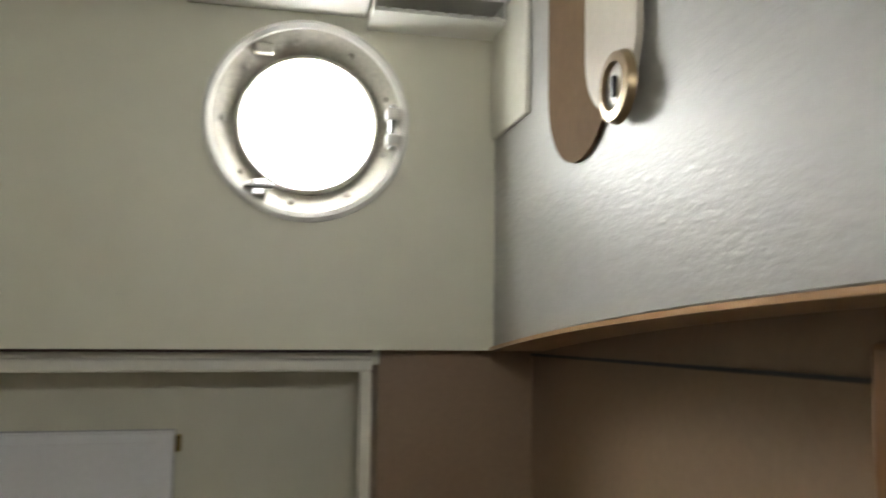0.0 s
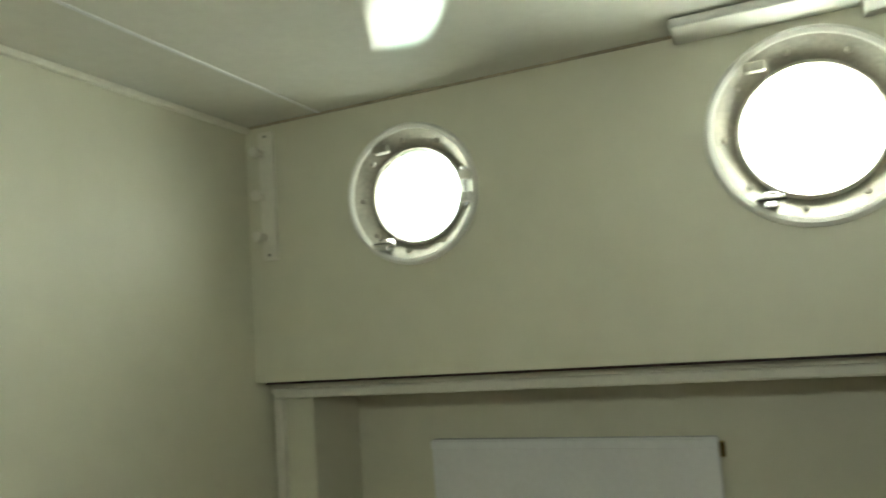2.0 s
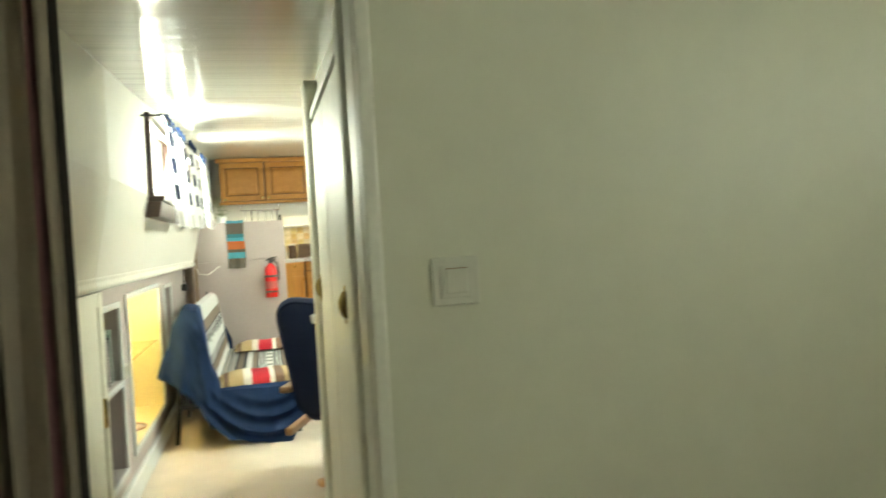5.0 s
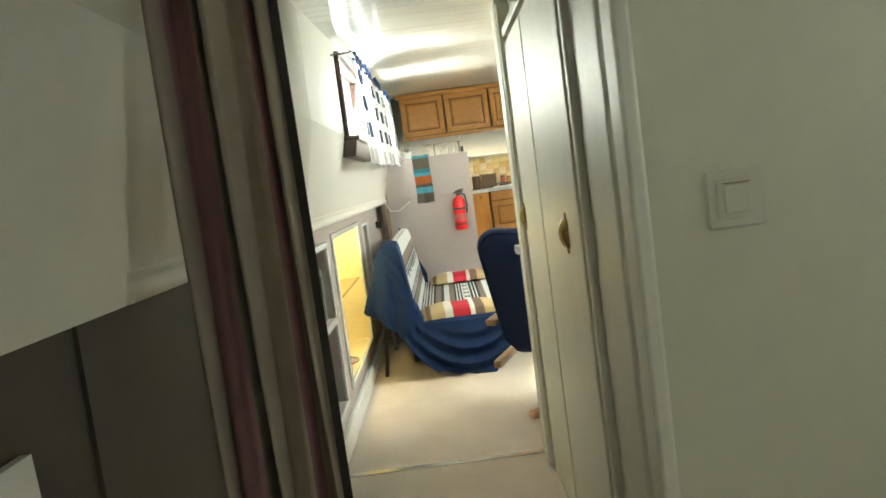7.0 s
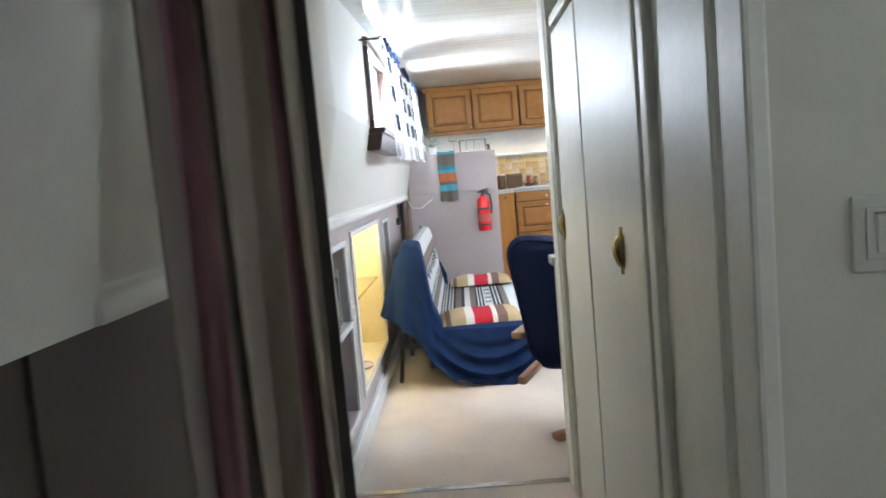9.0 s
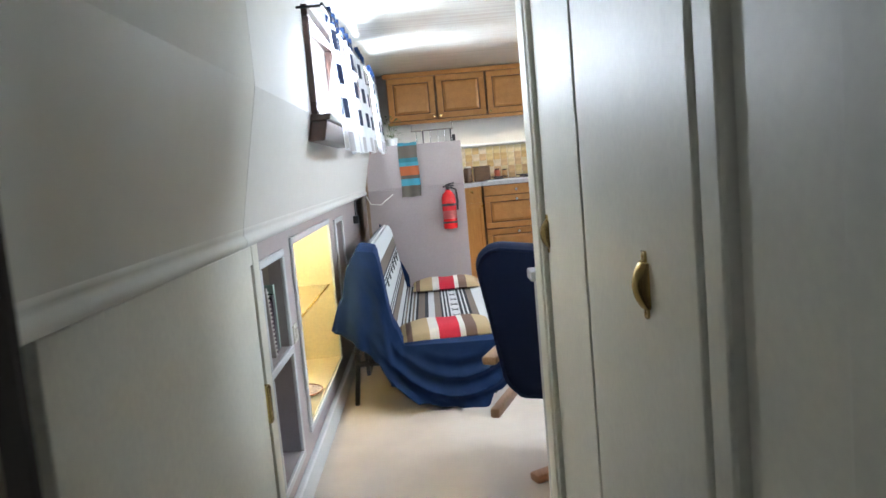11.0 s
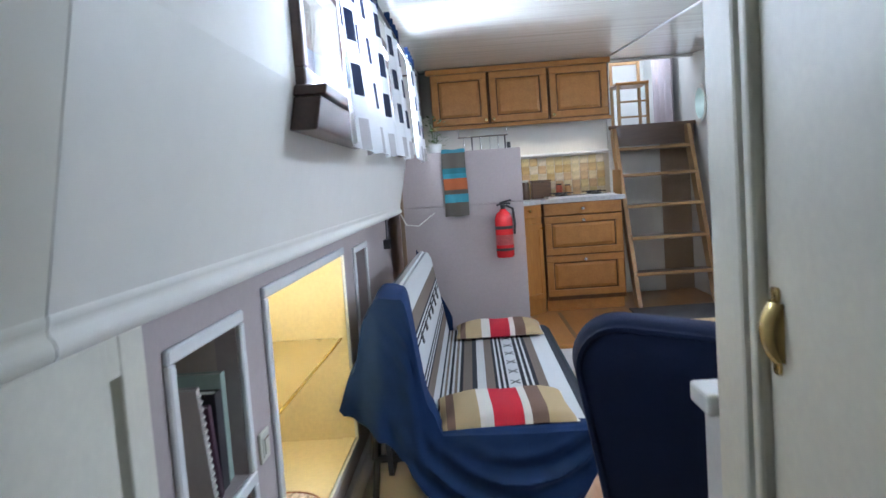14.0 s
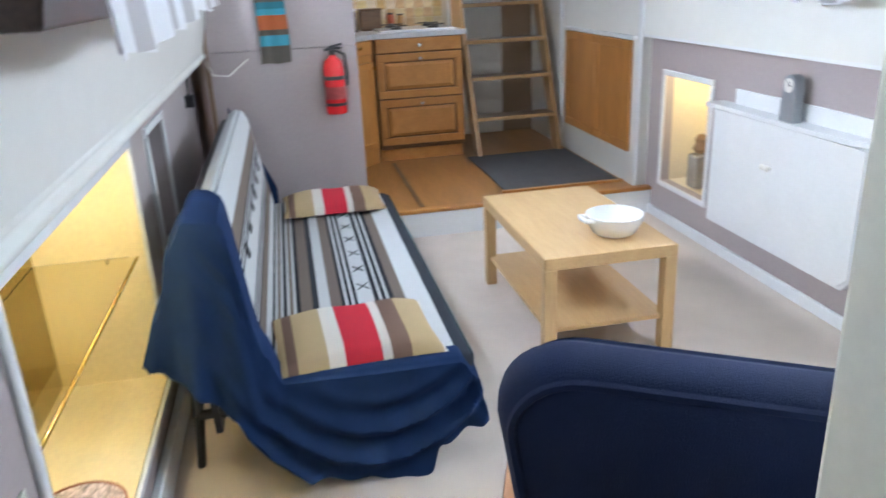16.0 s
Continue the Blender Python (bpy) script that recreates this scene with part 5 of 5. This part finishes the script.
def panel_door(parent, name, x, y0, y1, z0, z1, knob=None, material=None):
    """A raised-panel oak front facing +x."""
    material = material or OAK
    d = part(name, join(*[B(x, x + 0.02, a, b, c, e, 0.004, 1) for a, b, c, e in ((y0, y1, z1 - 0.055, z1), (y0, y1, z0, z0 + 0.055), (y0, y0 + 0.055, z0 + 0.055, z1 - 0.055), (y1 - 0.055, y1, z0 + 0.055, z1 - 0.055))]), material, parent)
    if z1 - z0 > 0.15:
        part("groove", B(x + 0.0005, x + 0.003, y0 + 0.05, y1 - 0.05, z0 + 0.05, z1 - 0.05), OAK_SHADE, d)
        q = prism([(y0 + 0.066, z0 + 0.066), (y1 - 0.066, z0 + 0.066), (y1 - 0.066, z1 - 0.066), (y0 + 0.066, z1 - 0.066)], "x", x + 0.002, x + 0.006)
        f = [g for g in q.faces if g.normal.x > 0.9]
        r = bmesh.ops.inset_region(q, faces=f, thickness=0.03, depth=0.009)
        part("panel", q, material, d)
    else:
        part("panel", B(x + 0.001, x + 0.014, y0 + 0.05, y1 - 0.05, z0 + 0.05, z1 - 0.05), material, d)
    if knob:
        part("knob", lathe([(0.006, 0), (0.006, 0.012), (0.014, 0.018), (0.013, 0.026), (0, 0.028)], (x + 0.02, knob[0], knob[1]), "x", 14), BRASS if name == "door" else STEEL, d, "", True)
    return d


UX = -10.40
for i, (y0, y1) in enumerate(((-1.06, -0.565), (-0.565, -0.055), (-0.055, 0.455))):
    t = thing("wall_cabinet", (UX, (y0 + y1) / 2, 1.755), "oak wall cabinet with a raised panel door", "cabinet", "oak wall cabinets")
    part("body", B(-10.75, UX, y0 + 0.001, y1 - 0.001, 1.765, 2.245, 0.003), OAK_SHADE, t)
    panel_door(t, "door", UX, y0 + 0.012, y1 - 0.012, 1.775, 2.20, (y1 - 0.03 if i < 1 else y0 + 0.035, 1.80))
struct("trim_cabinet_cornice", B(-10.42, UX + 0.035, -1.09, 0.475, 2.205, 2.25, 0.008), OAK, "oak cornice over the wall cabinets", "trim")
struct("trim_cabinet_light_rail", B(-10.42, UX + 0.015, -1.07, 0.465, 1.735, 1.765, 0.004), OAK, "oak light rail under the wall cabinets", "trim")
LAMP = glow("warm_lamp_glass", (1.0, 0.85, 0.6), 12.0)
for y in (-0.75, -0.28, 0.2):
    t = thing("spot_light", (-10.46, y, 1.75), "small warm round spot under the cabinets", "lamp", "cabinet spots")
    part("ring", ringlathe([(0.022, 0), (0.032, 0), (0.032, 0.012), (0.022, 0.012)], (-10.46, y, 1.748), "z", 20), STEEL, t)
    part("lens", lathe([(0.021, 0.004), (0.021, 0.008)], (-10.46, y, 1.748), "z", 16), LAMP, t, "glowing lens")
BXF = -10.17
_bu = thing("drawer_unit", (-10.45, 0.15, STEP_Z), "oak drawer unit with raised panel fronts", "cabinet")
part("body", B(-10.75, BXF, -0.185, 0.475, STEP_Z + 0.08, 1.055, 0.003), OAK_SHADE, _bu)
part("plinth", B(-10.72, BXF - 0.02, -0.185, 0.46, STEP_Z - 0.01, STEP_Z + 0.08), OAK, _bu)
panel_door(_bu, "drawer", BXF, -0.175, 0.465, 0.955, 1.05, (0.145, 1.0))
panel_door(_bu, "drawer", BXF, -0.175, 0.465, 0.625, 0.945, (0.145, 0.905))
panel_door(_bu, "drawer", BXF, -0.175, 0.465, 0.275, 0.615, (0.145, 0.58))
_cu = thing("corner_unit", (-10.0, -0.4, STEP_Z), "oak corner cabinet with an angled door", "cabinet")
part("body", prism([(-10.16, -0.20), (-9.90, -0.46), (-9.90, -1.25), (-10.74, -1.25), (-10.74, -0.20)], "z", STEP_Z - 0.01, 1.055), OAK_V, _cu)
def angled(bm):
    bmesh.ops.rotate(bm, verts=bm.verts, cent=(-10.16, -0.2, 0), matrix=Matrix.Rotation(radians(45), 3, "Z"))
    return bm


L = 0.36
for z0, z1, nm in ((0.955, 1.05, "drawer"), (0.27, 0.90, "door")):
    y0, y1 = -0.2 - L, -0.2
    fr = part(nm, angled(join(*[B(-10.16, -10.142, a, b, c, e, 0.003, 1) for a, b, c, e in ((y0 + 0.01, y1 - 0.01, z1 - 0.05, z1), (y0 + 0.01, y1 - 0.01, z0, z0 + 0.05), (y0 + 0.01, y0 + 0.06, z0 + 0.04, z1 - 0.04), (y1 - 0.06, y1 - 0.01, z0 + 0.04, z1 - 0.04))])), OAK_V, _cu)
    part("panel", angled(B(-10.159, -10.148, y0 + 0.06, y1 - 0.06, z0 + 0.04, z1 - 0.04)), OAK_V, fr)
    part("knob", angled(lathe([(0.006, 0), (0.006, 0.012), (0.014, 0.018), (0.012, 0.026), (0, 0.028)], (-10.142, y1 - 0.035 if nm == "door" else (y0 + y1) / 2, z1 - 0.04), "x", 14)), BRASS, fr, "", True)
_wt = thing("worktop", (-10.4, -0.3, 1.06), "speckled grey worktop with a rounded edge", "worktop")
STONE = mat("speckled_worktop", (0.50, 0.50, 0.52), 0.3, 0, 0.25, 40, 200, 0.02)
_wb = prism([(-10.145, 0.50), (-10.145, -0.19), (-9.88, -0.455), (-9.88, -1.25), (-10.75, -1.25), (-10.75, 0.50)], "z", 1.057, 1.092)
part("slab", _wb, STONE, _wt)
_hb = thing("gas_hob", (-10.42, 0.15, 1.092), "white four-burner gas hob with black pan supports", "hob")
part("tray", B(-10.66, -10.20, -0.13, 0.43, 1.092, 1.108, 0.006), PORC, _hb)
for x in (-10.54, -10.32):
    for y in (0.01, 0.29):
        bn = part("burner", lathe([(0.045, 0), (0.045, 0.012), (0.03, 0.018), (0, 0.018)], (x, y, 1.108), "z", 20), BLACK, _hb)
        part("pan_support", join(B(x - 0.085, x + 0.085, y - 0.005, y + 0.005, 1.126, 1.136), B(x - 0.005, x + 0.005, y - 0.085, y + 0.085, 1.1265, 1.1355), B(x - 0.085, x - 0.077, y - 0.005, y + 0.005, 1.108, 1.126), B(x + 0.077, x + 0.085, y - 0.005, y + 0.005, 1.108, 1.126)), BLACK, bn)
_sp = struct("wall_splashback", B(-10.75, -10.742, -0.62, 0.49, 1.092, 1.46), mat("tile_grout", (0.55, 0.50, 0.40), 0.8), "yellow and ochre tiled splashback behind the hob")
TILES = []
for i, c in enumerate(((0.55, 0.44, 0.22), (0.62, 0.52, 0.30), (0.48, 0.34, 0.15), (0.58, 0.50, 0.36), (0.52, 0.36, 0.20))):
    TILES.append(mat("ochre_tile_%s" % "abcde"[i], c, 0.18, 0, 0.3, 25, 60, 0.05))
_meshes = []
for m in TILES:
    me = bpy.data.meshes.new("tile")
    bm = B(0, 0.008, 0.002, 0.073, 0.002, 0.073, 0.003, 1)
    bm.to_mesh(me)
    bm.free()
    me.materials.append(m)
    _meshes.append(me)
_rnd = random.Random(11)
for j in range(5):
    for i in range(14):
        if -0.60 + 0.075 * i + 0.075 > 0.49:
            continue
        o = new("tile", _rnd.choice(_meshes))
        o.location = (-10.742, -0.60 + 0.075 * i, 1.092 + 0.072 * j)
        o.parent = _sp
struct("trim_splashback_shelf", B(-10.75, -10.69, -0.65, 0.50, 1.47, 1.49, 0.004), WHITE_TRIM, "narrow white shelf over the tiles", "trim")
# jars and tins on the worktop
def jar(x, y, r, h, material, label, name="jar", lid=BLACK):
    t = thing(name, (x, y, 1.092), label, "jar", "jars on the worktop")
    part("body", lathe([(0, 0), (r * 0.95, 0), (r, 0.008), (r, h * 0.8), (r * 0.8, h * 0.88), (r * 0.8, h * 0.9)], (x, y, 1.092), "z", 20), material, t, "", True)
    part("lid", lathe([(r * 0.84, h * 0.9), (r * 0.84, h), (0, h)], (x, y, 1.092), "z", 20), lid, t)


jar(-10.55, -0.42, 0.05, 0.16, mat("grey_jar", (0.40, 0.40, 0.38), 0.2), "pale grey storage jar on the worktop")
jar(-10.50, -0.30, 0.045, 0.17, mat("brown_jar", (0.10, 0.06, 0.04), 0.2), "dark brown storage jar with a pale lid", lid=PALE)
jar(-10.66, 0.02, 0.03, 0.12, mat("red_spice", (0.35, 0.08, 0.04), 0.3), "small red spice jar behind the hob")
jar(-10.67, 0.10, 0.03, 0.11, mat("amber_spice", (0.40, 0.22, 0.08), 0.3), "small amber spice jar behind the hob")
_bx = thing("wooden_bread_box", (-10.62, -0.15, 1.092), "dark wooden box on the worktop", "box")
part("body", B(-10.70, -10.56, -0.23, -0.06, 1.092, 1.24, 0.008), TREAD, _bx)
part("lid", B(-10.705, -10.555, -0.235, -0.055, 1.241, 1.255, 0.004), TREAD, _bx)
_cbd = thing("chopping_board", (-10.35, 0.478, 1.092), "wooden chopping board upright at the worktop's end", "board")
part("board", B(-10.55, -10.20, 0.478, 0.496, 1.092, 1.30, 0.006), PINE, _cbd)
# rack of hanging utensils
_ur = thing("utensil_rack", (-10.74, -0.45, 1.62), "steel rail with hanging kitchen utensils and knives", "rack")
part("rail", tube([(-10.34, -0.85, 1.66), (-10.34, -0.42, 1.66)], 0.006), STEEL, _ur)
part("hanger", tube([(-10.34, -0.84, 1.66), (-10.34, -0.84, 1.735), (-10.39, -0.84, 1.748)], 0.004), STEEL, _ur)
part("hanger", tube([(-10.34, -0.43, 1.66), (-10.34, -0.43, 1.735), (-10.39, -0.43, 1.748)], 0.004), STEEL, _ur)
for k, (y, dark) in enumerate(((-0.80, 0), (-0.73, 1), (-0.66, 0), (-0.58, 0), (-0.51, 0), (-0.45, 1))):
    u = part("utensil", tube([(-10.34, y, 1.655), (-10.34, y, 1.52)], 0.006), BLACK if dark else STEEL, _ur)
    part("head", lathe([(0, -0.07), (0.025, -0.06), (0.03, -0.02), (0.012, 0.0)], (-10.34, y, 1.52), "z", 12), BLACK if dark else STEEL, u, "", True)
part("knife", B(-10.36, -10.34, -0.437, -0.405, 1.22, 1.60, 0.003), BLACK, _ur, "dark knife")
# plant on the housing
_pt = thing("potted_plant", (-9.05, -0.99, 1.48), "small leafy plant in a pale pot", "plant")
part("pot", lathe([(0, 0), (0.035, 0), (0.045, 0.07), (0.04, 0.07), (0.035, 0.02), (0, 0.02)], (-9.05, -0.99, 1.48), "z", 20), PORC, _pt, "", True)
LEAF = mat("plant_leaf", (0.10, 0.17, 0.05), 0.5, 0, 0.35, 20, 60, 0.05)
_lv = bmesh.new()
_rnd = random.Random(3)
for k in range(90):
    a, h, r = _rnd.uniform(0, 6.28), _rnd.uniform(0.05, 0.25), _rnd.uniform(0.005, 0.075)
    c = Vector((-9.05 + r * math.cos(a), -0.99 + r * math.sin(a), 1.48 + h))
    d = Vector((math.cos(a), math.sin(a), _rnd.uniform(-0.3, 0.7))).normalized() * 0.032
    s = d.cross(Vector((0, 0, 1))).normalized() * 0.011
    v = [_lv.verts.new(p) for p in (c, c + d * 0.5 + s, c + d, c + d * 0.5 - s)]
    _lv.faces.new(v)
part("foliage", _lv, LEAF, _pt)
for k in range(5):
    part("stem", tube([(-9.05, -0.99, 1.50), (-9.05 + 0.03 * math.cos(k * 1.3), -0.99 + 0.03 * math.sin(k * 1.3), 1.65 + 0.01 * k)], 0.002, 5), LEAF, _pt)
# oak cupboard in the right wall
_oc = thing("oak_cupboard", (-9.5, YR, 0.36), "pair of low oak cupboard doors in a white frame", "cupboard")
for x0, x1 in ((-10.08, -9.53), (-9.525, -8.97)):
    d = part("door", join(*[B(a, b, YR - 0.022, YR - 0.002, c, e, 0.004, 1) for a, b, c, e in ((x0, x1, 0.99, 1.045), (x0, x1, 0.355, 0.41), (x0, x0 + 0.055, 0.41, 0.99), (x1 - 0.055, x1, 0.41, 0.99))]), OAK_V, _oc)
    part("panel", B(x0 + 0.055, x1 - 0.055, YR - 0.014, YR - 0.003, 0.41, 0.99), OAK_V, d)
part("top_rail", B(-10.10, -8.93, YR - 0.024, YR - 0.001, 1.05, 1.075, 0.004), WHITE_TRIM, _oc, "white frame strip")
# door mat and floor inlay
_dm = thing("floor_mat", (-9.6, 0.85, STEP_Z), "dark grey rubber-backed mat at the foot of the stairs", "mat")
part("mat", B(-10.05, -9.05, 0.46, 1.24, STEP_Z - 0.012, STEP_Z, 0.004), RUBBER, _dm)
struct("trim_floor_inlay", B(-10.1, -8.9, -0.12, -0.09, STEP_Z - 0.012, STEP_Z - 0.008), TREAD, "dark inlay strip in the galley floor", "trim")
struct("trim_mat_edge", B(-9.05, -9.02, 0.44, 1.26, STEP_Z - 0.012, STEP_Z + 0.002), OAK, "wooden edge beside the mat", "trim")

# ---- stairs ----
_st = thing("stairs", (-10.35, 0.87, STEP_Z), "steep open wooden companionway stairs", "stairs")
def stringer(y0, y1, yt0, yt1, bend):
    bm = bmesh.new()
    lo = [bm.verts.new(p) for p in ((-10.02, y0, STEP_Z), (-10.16, y0, STEP_Z), (-10.16, y1, STEP_Z), (-10.02, y1, STEP_Z))]
    hi = [bm.verts.new(p) for p in ((-10.64, yt0, 1.66), (-10.78, yt0, 1.66), (-10.78, yt1, 1.66), (-10.64, yt1, 1.66))]
    for i in range(4):
        j = (i + 1) % 4
        bm.faces.new((lo[i], lo[j], hi[j], hi[i]))
    bm.faces.new(lo[::-1]), bm.faces.new(hi)
    bmesh.ops.recalc_face_normals(bm, faces=bm.faces)
    return bm


part("stringer", stringer(0.535, 0.57, 0.515, 0.55, 0), PINE, _st)
part("stringer", stringer(1.175, 1.21, 1.165, 1.20, 0), PINE, _st)
for k, z in enumerate((0.405, 0.695, 0.96, 1.225, 1.455)):
    x = -10.05 - 0.115 * (k + 1)
    part("tread", B(x - 0.13, x + 0.05, 0.553, 1.19, z, z + 0.03, 0.005), TREAD, _st, "dark varnished tread")
    part("nosing", B(x + 0.05, x + 0.062, 0.553, 1.19, z + 0.004, z + 0.03, 0.003), PINE, _st)
struct("wall_behind_stairs", B(-10.97, -10.95, 0.5, 1.0, 0.1, 1.66), WHITE, "white panel behind the stairs")
struct("wall_behind_stairs_dark", B(-10.97, -10.955, 1.0, 1.27, 0.1, 1.66), BROWN, "dark panel behind the stairs")
struct("floor_landing", B(-12.55, -10.72, 0.5, 1.27, 1.655, 1.69), TREAD, "dark wooden landing over the stairs", "floor")
struct("trim_landing_edge", B(-10.735, -10.715, 0.52, 1.25, 1.50, 1.688), TREAD, "dark wooden fascia under the landing", "trim")
struct("trim_landing_side", B(-10.80, -10.73, 0.49, 0.525, 0.15, 2.9), WHITE_TRIM, "white upright beside the stairs", "trim")
# wooden chair on the landing
_lc = thing("landing_chair", (-11.6, 0.88, 1.69), "light wooden chair on the landing", "chair")
for x, y in ((-11.75, 0.74), (-11.75, 1.02), (-11.42, 0.74), (-11.42, 1.02)):
    part("leg", B(x - 0.015, x + 0.015, y - 0.015, y + 0.015, 1.69, 2.12 if x > -11.5 else 2.5, 0.004), PINE, _lc)
part("seat", B(-11.78, -11.40, 0.72, 1.04, 2.12, 2.15, 0.006), OAK, _lc)
part("backrest", B(-11.765, -11.745, 0.74, 1.02, 2.36, 2.47, 0.006), PINE, _lc)
for z in (1.80, 1.95):
    part("rung", B(-11.43, -11.41, 0.74, 1.02, z, z + 0.018, 0.003), PINE, _lc)
_ct = thing("landing_cloth", (-11.5, 1.19, 1.7), "pale mauve cloth hanging beside the landing", "cloth")
part("cloth", grid_sheet(lambda u, v: (-11.9 + 0.7 * u, 1.20 + 0.025 * math.sin(22 * u), 1.70 + 0.95 * v), 40, 4, 0.004), mat("mauve_cloth", (0.50, 0.44, 0.46), 0.9, 0, 0.08, 8, 200, 0.2), _ct, "", True)
# thin white post on the right by the stairs
struct("trim_stair_post", B(-10.22, -10.18, YR - 0.02, YR, STEP_Z, 1.35, 0.004), WHITE_TRIM, "white upright batten beside the stairs", "trim")
